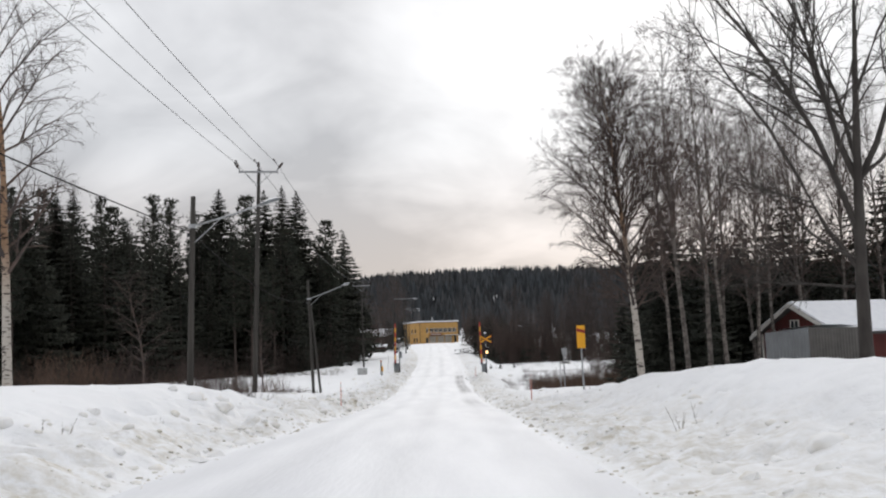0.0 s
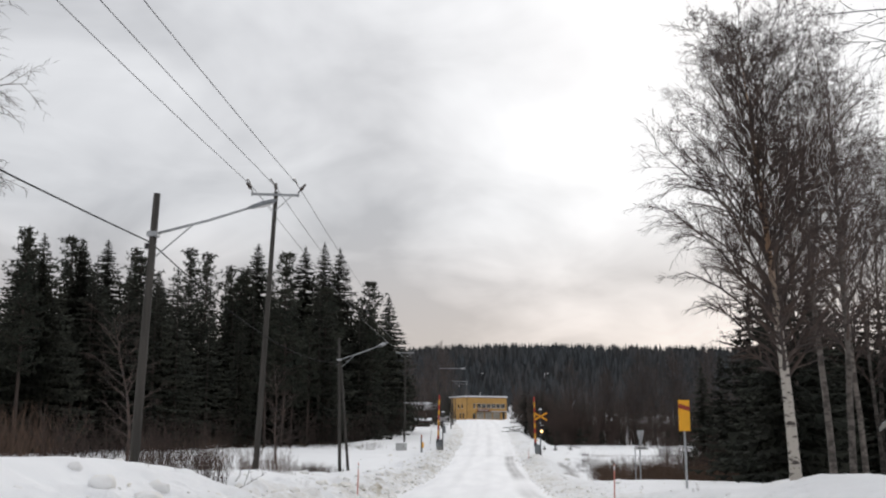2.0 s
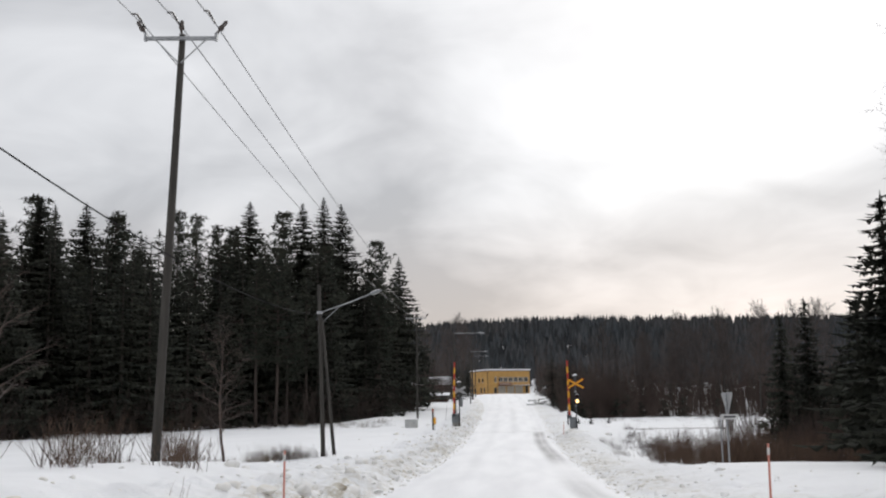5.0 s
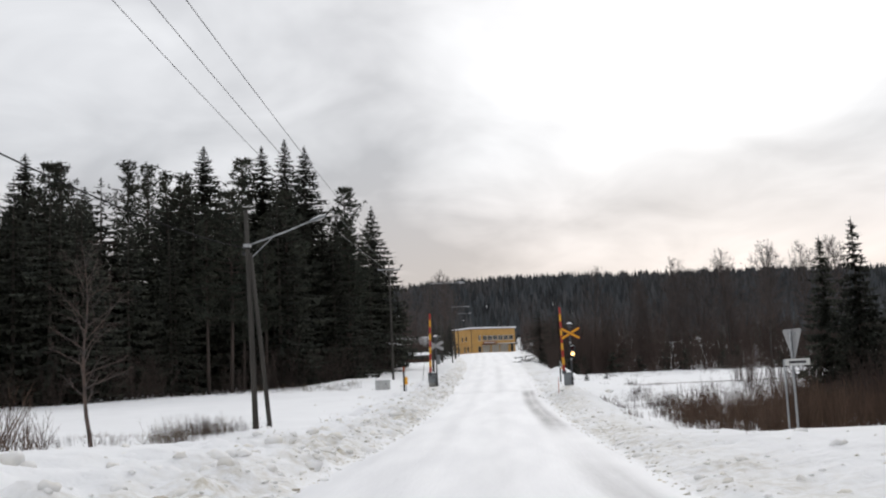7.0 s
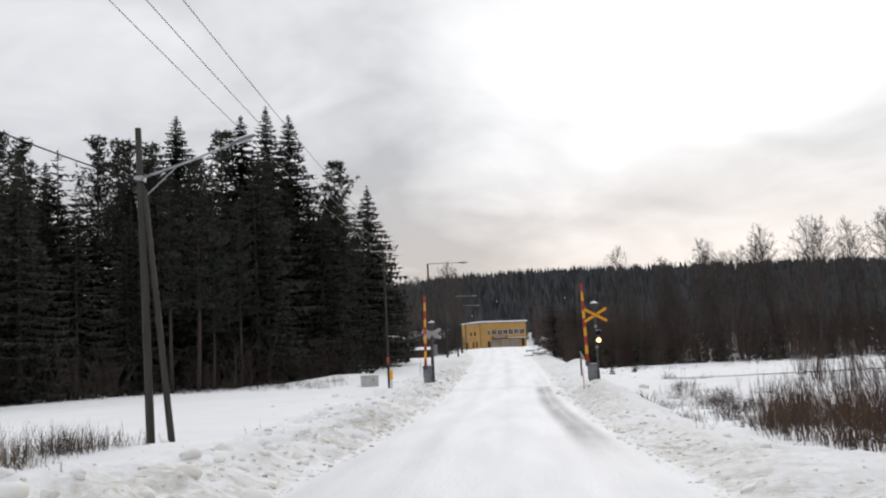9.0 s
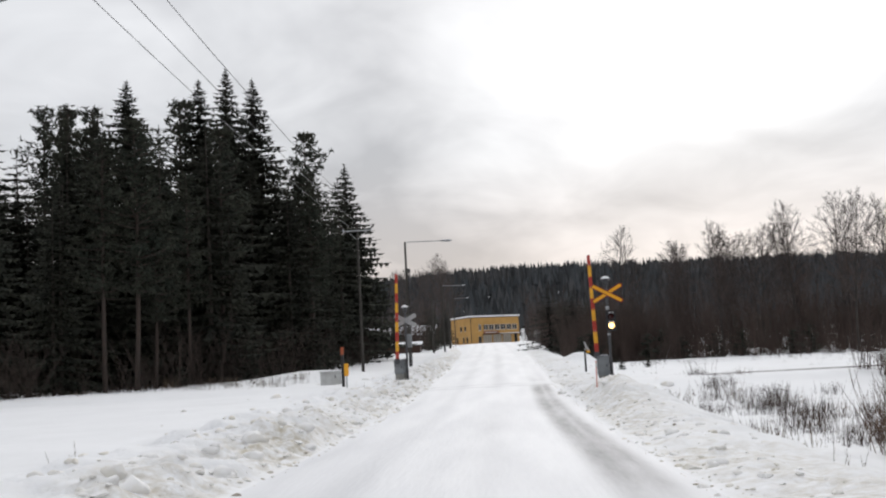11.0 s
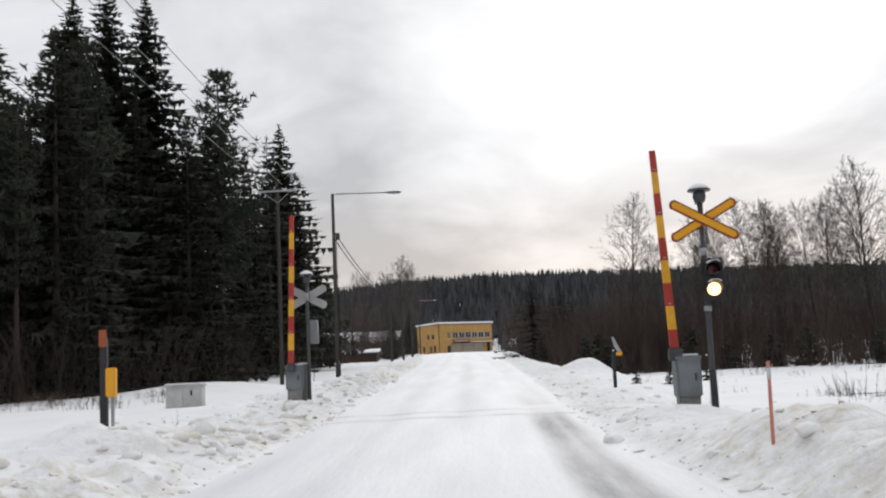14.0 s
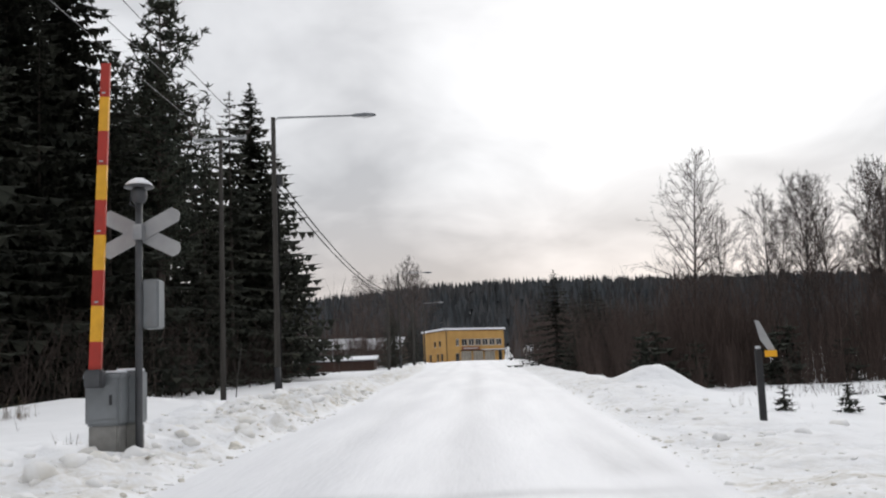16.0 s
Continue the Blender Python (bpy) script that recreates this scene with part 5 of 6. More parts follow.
def wood_lamp(x, y, top, arm_drop, tip, brace_pole, label, lean=(0, 0)):
    z0 = ground_at(x, y)
    base = thing("street_lamp", x, y, z0, label, "street lamp", "street lamps")
    h = top - z0
    at = lambda u: Vector((lean[0] * u, lean[1] * u, h * u))
    part("pole", Geo().tube([at(0) - Vector((0, 0, 0.5)), at(0.5), at(1)], [0.105, 0.092, 0.075], 12), POLE_WOOD, base, "", True)
    a0 = at(1 - arm_drop / h)
    t = Vector(tip) - Vector((x, y, z0))
    way = (t - a0)
    part("arm", Geo().tube([a0, a0.lerp(t, 0.5) + Vector((0, 0, -0.03)), t - way.normalized() * 0.3], [0.032, 0.03, 0.027], 7), GALV, base, "galvanised lamp arm", True)
    part("brace", Geo().tube([a0 - Vector((0, 0, 0.55)), a0.lerp(t, 0.36) - Vector((0, 0, 0.03))], [0.016, 0.016], 5), GALV, base)
    part("bracket", Geo().box(a0.x - 0.12, a0.y - 0.12, a0.z - 0.06, a0.x + 0.12, a0.y + 0.12, a0.z + 0.06), GALV, base, bevel=0.015)
    part("cable_clamp", Geo().box(a0.x - 0.17, a0.y - 0.05, a0.z - 0.32, a0.x - 0.08, a0.y + 0.05, a0.z - 0.2), BLACK, base)
    lamp_head(base, t - way.normalized() * 0.36, way * 0.9 + Vector((0, 0, 0.0)))
    if brace_pole:
        b = Vector(brace_pole)
        part("stay_pole", Geo().tube([(b.x, b.y, -0.5), at(0.80) + Vector((0.10, 0.0, 0))], [0.085, 0.06], 10), POLE_WOOD, base, "slanting wooden strut", True)


wood_lamp(-7.82, 31.1, 6.35, 0.92, (-5.25, 31.2, 6.12), None, "tall wooden lamp pole with a slanting bracket arm and cable", (0.20, 0.0))
wood_lamp(-8.95, 68.0, 6.5, 1.25, (-6.65, 68.4, 6.15), (0.50, 0.1, 0), "wooden lamp pole with strut, slanting bracket arm and luminaire", (-0.2, 0.0))


def steel_lamp(x, y, top, reach, label, box=True):
    z0 = ground_at(x, y)
    base = thing("street_lamp", x, y, z0, label, "street lamp", "street lamps")
    h = top - z0
    part("pole", Geo().tube([(0, 0, -0.5), (0, 0, h * 0.5), (0, 0, h)], [0.085, 0.075, 0.06], 12), POLE_WOOD, base, "", True)
    part("arm", Geo().tube([(0.02, 0, h - 0.45), (0.03, 0, h - 0.1), (0.14, 0, h - 0.01), (reach, 0, h - 0.05)], [0.03, 0.03, 0.03, 0.026], 7), GALV, base, "bent steel lamp arm", True)
    lamp_head(base, (reach - 0.05, 0, h - 0.05), (1, 0, -0.02))
    if box:
        part("junction_box", Geo().box(0.08, -0.09, h - 1.9, 0.24, 0.09, h - 1.62), BLACK, base, "small dark junction box", bevel=0.015)
        part("cable", Geo().tube([(0.1, -0.05, h - 1.7), (0.11, -0.1, h * 0.4), (0.12, -0.1, 0.3)], [0.016] * 3, 5), CABLE, base)
    part("foot_band", Geo().tube([(0, 0, -0.1), (0, 0, 0.9)], [0.092, 0.088], 12), BLACK, base, "dark tarred foot of the pole", True)


steel_lamp(-5.9, 114.4, 7.62, 2.2, "grey lamp pole with a level steel arm and luminaire")
steel_lamp(-6.6, 162, 8.6, 1.9, "grey lamp pole with a level steel arm and luminaire", False)
steel_lamp(-7.9, 214, 10.6, 1.9, "grey lamp pole with a level steel arm and luminaire", False)
for x, y, h in ((-8.6, 174, 6.4), (-7.3, 186, 6.0), (-10.7, -34, 8.6)):
    z0 = ground_at(x, y)
    p = thing("wooden_pole", x, y, z0, "dark plain wooden pole beside the lane", "utility pole", "plain poles")
    part("pole", Geo().tube([(0, 0, -0.4), (0, 0, h)], [0.14, 0.11], 10), POLE_WOOD, p, "", True)


# ---- the level crossing ----
def striped_boom(base, foot, tip, bands, width=0.15, thick=0.07):
    foot, tip = Vector(foot), Vector(tip)
    ax = (tip - foot).normalized()
    sx = Vector((1, 0, 0)) - ax * ax.x
    sx.normalize()
    sy = ax.cross(sx)
    length = (tip - foot).length
    for k in range(bands):
        a, b = foot + ax * length * k / bands, foot + ax * length * (k + 1) / bands
        taper = lambda u: 1 - 0.25 * u
        g = Geo()
        for p, u in ((a, k / bands), (b, (k + 1) / bands)):
            w, t = width / 2 * taper(u), thick / 2 * taper(u)
            c = 0.2
            ring = [(-w, -t * (1 - c)), (-w * (1 - c), -t), (w * (1 - c), -t), (w, -t * (1 - c)), (w, t * (1 - c)), (w * (1 - c), t), (-w * (1 - c), t), (-w, t * (1 - c))]
            g.v.extend(p + sx * i + sy * j for i, j in ring)
        g.f.extend((q, (q + 1) % 8, 8 + (q + 1) % 8, 8 + q) for q in range(8))
        g.f.extend((tuple(range(7, -1, -1)), tuple(range(8, 16))))
        part("boom_band", g, RED if k % 2 == 0 else YELLOW, base, "red painted boom section" if k % 2 == 0 else "yellow painted boom section")
    for k in range(2, bands, 2):
        p = foot + ax * length * (k + 0.1) / bands - sy * 0.045
        part("reflector", Geo().box(p.x - 0.022, p.y - 0.012, p.z - 0.010, p.x + 0.022, p.y + 0.0, p.z + 0.010), SIGN_BACK, base, "small grey reflector")


def barrier(x, y, z0, box, foot, tip, label):
    base = thing("crossing_barrier", x, y, z0, label, "barrier", "crossing barriers")
    w, d, h0, h1 = box
    part("pedestal", Geo().box(-w * 0.42, -d * 0.42, -0.45, w * 0.42, d * 0.42, h0 + 0.02), CONCRETE, base, "grey concrete foot", bevel=0.025)
    drive = part("drive_box", Geo().box(-w / 2, -d / 2, h0, w / 2, d / 2, h1), GREY_PAINT, base, "grey steel barrier drive cabinet", bevel=0.03)
    part("lid", Geo().box(-w / 2 - 0.015, -d / 2 - 0.015, h1 - 0.05, w / 2 + 0.015, d / 2 + 0.015, h1 + 0.015), GREY_PAINT, drive, bevel=0.008)
    part("door_panel", Geo().box(-w * 0.40, -d / 2 - 0.012, h0 + 0.08, w * 0.40, -d / 2, h1 - 0.12), GREY_PAINT, drive, bevel=0.004)
    part("latch", Geo().box(w * 0.22, -d / 2 - 0.035, (h0 + h1) / 2 - 0.06, w * 0.28, -d / 2 - 0.01, (h0 + h1) / 2 + 0.06), BLACK, drive)
    part("snow_cap", Geo().box(-w / 2 + 0.02, -d / 2 + 0.02, h1 + 0.01, w / 2 - 0.02, d / 2 - 0.02, h1 + 0.045), SNOW_CAP, drive, "thin layer of snow", bevel=0.015)
    part("boom_holder", Geo().box(foot[0] - 0.11, foot[1] - 0.09, foot[2] - 0.12, foot[0] + 0.11, foot[1] + 0.07, foot[2] + 0.10), MAST_GREY, base, bevel=0.02)
    striped_boom(base, foot, tip, 9)
    return base


# this side, right of the lane
barrier(3.21, 91.45, -0.55, (0.42, 0.42, 0.05, 0.745), (-0.20, -0.13, 0.80), (-0.22, 0.55, 4.49), "grey crossing barrier with raised red and yellow striped boom")
# far side, left of the lane
lb = barrier(-5.08, 100.1, -0.53, (0.44, 0.40, 0.40, 1.02), (-0.05, -0.30, 0.98), (0.07, -0.30, 4.90), "grey crossing barrier with raised red and yellow striped boom")
part("side_box", Geo().box(0.02, 0.12, 0.42, 0.34, 0.45, 1.06), GREY_PAINT, lb, "grey steel relay box", bevel=0.02)
part("rear_foot", Geo().box(0.05, 0.14, -0.45, 0.31, 0.43, 0.425), CONCRETE, lb, "grey concrete foot", bevel=0.025)
part("snow_cap", Geo().box(0.04, 0.14, 1.062, 0.32, 0.43, 1.095), SNOW_CAP, lb, "thin layer of snow", bevel=0.014)


def cross_arm(mat_face, mat_edge, base, c, ang, long, wide, y, front):
    """One arm of a crossbuck: a thin pointed board, rim and face."""
    ca, sa = math.cos(ang), math.sin(ang)

    def outline(l, w, tip):
        pts = [(-l / 2 + tip, -w / 2), (l / 2 - tip, -w / 2), (l / 2, -w * 0.16), (l / 2, w * 0.16), (l / 2 - tip, w / 2), (-l / 2 + tip, w / 2), (-l / 2, w * 0.16), (-l / 2, -w * 0.16)]
        return [(c[0] + u * ca - v * sa, c[1] + u * sa + v * ca) for u, v in pts]

    def slab(o, y0, y1):
        g = Geo()
        g.v.extend(Vector((px, y0, pz)) for px, pz in o)
        g.v.extend(Vector((px, y1, pz)) for px, pz in o)
        n = len(o)
        g.f.extend(((k, (k + 1) % n, n + (k + 1) % n, n + k) for k in range(n)))
        g.f.extend((tuple(range(n - 1, -1, -1)), tuple(range(n, 2 * n))))
        return g
    arm = part("cross_arm", slab(outline(long, wide, wide * 0.25), y, y + 0.02), mat_edge, base, "board of the crossbuck")
    if front:
        part("arm_face", slab(outline(long - 0.07, wide - 0.055, wide * 0.2), y - 0.006, y), mat_face, arm, "orange-yellow reflective face")


def signal_mast(x, y, z0, top, cross_z, front, label):
    base = thing("crossing_signal", x, y, z0, label, "railway signal", "crossing signals")
    h, cz = top - z0, cross_z - z0
    part("mast", Geo().tube([(0, 0, -0.4), (0, 0, h)], [0.045, 0.045], 12), MAST_GREY, base, "", True)
    bell = part("bell", Geo().tube([(0, 0, h - 0.10), (0, 0, h - 0.07), (0, 0, h - 0.01), (0, 0, h + 0.07), (0, 0, h + 0.11)], [0.055, 0.085, 0.105, 0.10, 0.06], 18), MAST_GREY, base, "dark warning bell", True)
    part("hat", Geo().tube([(0, 0, h + 0.10), (0, 0, h + 0.105), (0, 0, h + 0.125), (0, 0, h + 0.175)], [0.175, 0.187, 0.185, 0.08], 24), MAST_GREY, bell, "round sheet-metal hat", True)
    part("snow_cap", Geo().tube([(0, 0, h + 0.127), (0, 0, h + 0.15), (0, 0, h + 0.195), (0, 0, h + 0.225), (0, 0, h + 0.235)], [0.175, 0.165, 0.115, 0.06, 0.01], 20), SNOW_CAP, bell, "cap of snow", True)
    part("bell_bracket", Geo().tube([(0.0, -0.05, h - 0.16), (-0.09, -0.07, h - 0.12), (-0.09, -0.05, h - 0.02)], [0.014] * 3, 6), MAST_GREY, bell)
    part("bracket", Geo().box(-0.06, -0.07, cz - 0.1, 0.06, 0.06, cz + 0.1), GALV, base, bevel=0.01)
    yy_ = -0.10 if front else -0.085
    cross_arm(SIGN_YELLOW, SIGN_RED, base, (0.02, cz), math.radians(29.5), 1.22, 0.16, yy_, front) if front else cross_arm(None, SIGN_BACK, base, (0.0, cz), math.radians(27), 1.10, 0.20, 0.06, False)
    cross_arm(SIGN_YELLOW, SIGN_RED, base, (0.02, cz), math.radians(-29.5), 1.22, 0.16, yy_ - 0.028, front) if front else cross_arm(None, SIGN_BACK, base, (0.0, cz), math.radians(-27), 1.10, 0.20, 0.085, False)
    return base, h


rm, rh_ = signal_mast(3.38, 90.25, -0.48, 2.76, 2.37, True, "grey crossing signal mast with orange crossbuck, bell and lit amber lamp")
sig = part("signal_board", Geo().box(-0.09, -0.13, 1.53, 0.27, -0.09, 2.22), BLACK, rm, "black signal backboard", bevel=0.012)


def hooded_lamp(parent, x, z, mat, label):
    lens = Geo()
    lens.tube([(x, -0.13, z), (x, -0.165, z), (x, -0.18, z)], [0.105, 0.105, 0.07], 20)
    part("lens", lens, mat, parent, label, True)
    hood = Geo()
    n = 14
    for k in range(n + 1):
        a = math.radians(-15 + 210 * k / n)
        for yy0, r in ((-0.13, 0.118), (-0.36, 0.125), (-0.36, 0.132), (-0.13, 0.127)):
            hood.v.append(Vector((x + r * math.cos(a), yy0 if yy0 > -0.2 else yy0 + 0.13 * (1 - max(0.0, math.sin(a))), z + r * math.sin(a))))
    for k in range(n):
        for q in range(4):
            hood.f.append((4 * k + q, 4 * k + (q + 1) % 4, 4 * k + 4 + (q + 1) % 4, 4 * k + 4 + q))
    part("hood", hood, BLACK, parent, "black lamp hood", True)
    cap = Geo()
    for k in range(9):
        a = math.radians(50 + 80 * k / 8)
        for yy0, r in ((-0.14, 0.134), (-0.33, 0.134), (-0.33, 0.150), (-0.14, 0.160)):
            cap.v.append(Vector((x + r * math.cos(a), yy0, z + r * math.sin(a))))
    for k in range(8):
        for q in range(4):
            cap.f.append((4 * k + q, 4 * k + (q + 1) % 4, 4 * k + 4 + (q + 1) % 4, 4 * k + 4 + q))
    part("snow_cap", cap, SNOW_CAP, parent, "snow lying on the hood", True)


hooded_lamp(sig, 0.09, 2.03, LENS_RED, "dark red lens")
hooded_lamp(sig, 0.09, 1.72, LENS_AMBER, "lit amber-white lens")
part("clamp", Geo().tube([(0, 0, 2.28), (0, 0, 2.40)], [0.062, 0.062], 12), GALV, rm, "", True)
part("clamp", Geo().tube([(0, 0, 1.38), (0, 0, 1.46)], [0.062, 0.062], 12), GALV, rm, "", True)
part("foot_sleeve", Geo().tube([(0, 0, -0.35), (0, 0, 0.42)], [0.062, 0.058], 12), BLACK, rm, "black tarred foot", True)
lm, lh_ = signal_mast(-4.73, 100.2, -0.45, 2.74, 2.27, False, "grey crossing signal mast seen from behind with crossbuck and bell")
part("signal_back", Geo().box(0.03, 0.02, 1.50, 0.24, 0.28, 2.12), GREY_PAINT, lm, "grey back of the signal lamp", bevel=0.02)

cab = thing("relay_cabinet", -8.57, 102.3, -0.52, "pale grey steel relay cabinet sunk in snow", "cabinet", rz=4)
part("body", Geo().box(-0.49, -0.3, -0.5, 0.49, 0.3, 0.62), PALE_BOX, cab, "", bevel=0.015)
for s in (-1, 1):
    part("door", Geo().box(s * 0.245 - 0.225, -0.318, -0.25, s * 0.245 + 0.225, -0.30, 0.54), PALE_BOX, cab, bevel=0.005)
part("roof", Geo().box(-0.53, -0.35, 0.62, 0.53, 0.33, 0.67), PALE_BOX, cab, bevel=0.01)
part("handle", Geo().box(0.20, -0.35, 0.36, 0.24, -0.318, 0.5), BLACK, cab, "small black handle")
part("snow_cap", Geo().box(-0.51, -0.32, 0.668, 0.51, 0.31, 0.71), SNOW_CAP, cab, "thin snow on the lid", bevel=0.012)


def marker_post(x, y, h, label, orange_top, board):
    z0 = ground_at(x, y)
    base = thing("marker_post", x, y, z0, label, "marker post", "marker posts", 0)
    part("post", Geo().box(-0.05, -0.05, -0.4, 0.05, 0.05, h - 0.12), BLACK, base, "dark post", bevel=0.012)
    part("rear_post", Geo().box(0.09, 0.02, -0.4, 0.13, 0.06, h * 0.55), GALV, base)
    if orange_top:
        part("reflector", Geo().box(-0.05, -0.085, h - 0.25, 0.06, -0.052, h), ORANGE, base, "orange reflector plate", bevel=0.01)
    if board:
        part("box", Geo().box(0.05, -0.10, 0.42, 0.19, 0.02, 0.84), SIGN_YELLOW, base, "yellow plastic box", bevel=0.015)


marker_post(-5.78, 88.4, 1.39, "dark marker post with orange reflector and yellow box", True, True)
pz = ground_at(3.42, 102.2)
rp = thing("sign_post", 3.42, 102.2, pz, "dark post with small angled yellow marker board", "sign post")
part("post", Geo().box(-0.045, -0.045, -0.4, 0.045, 0.045, 1.0), BLACK, rp, "", bevel=0.01)
rpb = Geo()
for y0 in (0, 0.02):
    rpb.v.extend(Vector((px, -0.07 - y0, pz_)) for px, pz_ in ((-0.04, 1.40), (0.02, 1.39), (0.22, 0.97), (0.17, 0.90), (0.02, 1.12)))
rpb.f.extend([(k, (k + 1) % 5, 5 + (k + 1) % 5, 5 + k) for k in range(5)] + [(4, 3, 2, 1, 0), (5, 6, 7, 8, 9)])
part("board", rpb, SIGN_BACK, rp, "grey angled board")
part("board_edge", Geo().box(0.06, -0.12, 0.88, 0.23, -0.095, 0.97), SIGN_YELLOW, rp, "yellow lower end")
part("snow_cap", Geo().box(-0.05, -0.05, 1.0, 0.05, 0.05, 1.04), SNOW_CAP, rp, "cap of snow", bevel=0.02)

for yr in (94.74, 96.26):
    g = Geo()
    prof = ((-0.06, -0.12), (0.06, -0.12), (0.06, -0.10), (0.012, -0.08), (0.012, -0.02), (0.034, -0.005), (0.034, 0.03), (-0.034, 0.03), (-0.034, -0.005), (-0.012, -0.02), (-0.012, -0.08), (-0.06, -0.10))
    m, n = len(prof), 30
    for k in range(n + 1):
        x = 7.6 + (150 - 7.6) * k / n
        z = max(float(np.interp(x, (5, 40, 150), (-0.74, -0.7, -0.45))), ground_at(x, yr)) - 0.022
        g.v.extend(Vector((x, yr + a, z + b)) for a, b in prof)
    for k in range(n):
        g.f.extend((k * m + q, k * m + (q + 1) % m, (k + 1) * m + (q + 1) % m, (k + 1) * m + q) for q in range(m))
    tagged(part("rail", g, RAIL), "rusty railway rail half buried in snow", "rail", "railway rails")


# ---- road signs ----
ys = thing("distance_marker_sign", 4.98, 38.0, ground_at(4.98, 38.0), "yellow level-crossing countdown board with one red stripe", "road sign", rz=12)
zt = 2.06 - ys.location.z
part("post", Geo().tube([(0.03, 0.04, -0.4), (0.0, 0.04, zt - 0.1)], [0.03, 0.03], 10), GALV, ys, "", True)
part("board", Geo().box(-0.16, -0.012, zt - 0.84, 0.16, 0.008, zt), SIGN_YELLOW, ys, "", bevel=0.003)
st = Geo()
for y0 in (-0.013, -0.018):
    st.v.extend((Vector((-0.16, y0, zt - 0.10)), Vector((-0.16, y0, zt - 0.22)), Vector((0.16, y0, zt - 0.30)), Vector((0.16, y0, zt - 0.18))))
st.f.extend(((4, 5, 6, 7), (0, 1, 5, 4), (1, 2, 6, 5), (2, 3, 7, 6), (3, 0, 4, 7)))
part("stripe", st, SIGN_RED, ys, "dark red slanting stripe")
part("clamp", Geo().box(-0.05, 0.0, zt - 0.5, 0.05, 0.08, zt - 0.45), GALV, ys)

gy = thing("yield_sign", 6.66, 58.9, ground_at(6.66, 58.9), "give-way sign seen from behind on a grey post", "road sign", rz=-77)
zt = 1.27 - gy.location.z
part("post", Geo().tube([(0, 0.0, -0.4), (0, 0.0, zt - 0.05)], [0.03, 0.03], 10), GALV, gy, "", True)
tr = Geo()
for y0 in (0.04, 0.055):
    tr.v.extend(Vector((px, y0, zt + pz_)) for px, pz_ in ((-0.40, 0.0), (-0.44, -0.03), (-0.43, -0.08), (-0.04, -0.74), (0, -0.765), (0.04, -0.74), (0.43, -0.08), (0.44, -0.03), (0.40, 0.0)))
tr.f.extend([(k, (k + 1) % 9, 9 + (k + 1) % 9, 9 + k) for k in range(9)] + [tuple(range(8, -1, -1)), tuple(range(9, 18))])
part("triangle_board", tr, SIGN_BACK, gy, "bare metal back of the triangle")
for dz in (-0.12, -0.5):
    part("rail_bracket", Geo().box(-0.2 + 0.1 * (dz < -0.3), 0.025, zt + dz - 0.02, 0.2 - 0.1 * (dz < -0.3), 0.042, zt + dz + 0.02), GALV, gy)
nb = thing("name_sign", 6.72, 58.7, ground_at(6.72, 58.7), "small white roadside name board on two thin posts", "road sign", rz=-12)
zb = 0.45 - nb.location.z
part("board", Geo().box(-0.29, -0.03, zb - 0.075, 0.29, -0.015, zb + 0.085), SIGN_WHITE, nb, "", bevel=0.004)
part("lettering", Geo().box(-0.20, -0.036, zb - 0.025, 0.20, -0.031, zb + 0.035), INK, nb, "dark illegible lettering bar")
for s in (-0.31,):
    part("post", Geo().tube([(s, 0, -0.4), (s, 0, zb + 0.07)], [0.024, 0.024], 8), GALV, nb, "", True)


def snow_stake(x, y, top, label):
    z0 = ground_at(x, y)
    b = thing("snow_stake", x, y, z0, label, "snow stake", "snow stakes")
    part("rod", Geo().tube([(0, 0, -0.3), (0.02, 0, top - z0)], [0.018, 0.016], 7), STAKE, b, "", True)
    part("band", Geo().tube([(0.017, 0, top - z0 - 0.16), (0.02, 0, top - z0 - 0.06)], [0.0195, 0.0195], 7), SIGN_WHITE, b, "pale reflector band", True)


snow_stake(3.05, 38.2, 0.32, "thin orange snow stake on the ploughed bank")
snow_stake(-4.1, 39.0, 0.30, "thin orange snow stake on the ploughed bank")
snow_stake(2.20, 83.0, 0.05, "thin orange snow stake on the ploughed bank")

sk = thing("marker_stick", -6.68, 112.8, ground_at(-6.68, 112.8), "thin dark wooden stick leaning in the snow", "stick")
part("stick", Geo().tube([(0, 0, -0.3), (0.10, 0, 0.8), (0.21, 0.02, 1.62)], [0.016, 0.014, 0.010], 6), POLE_WOOD, sk, "", True)


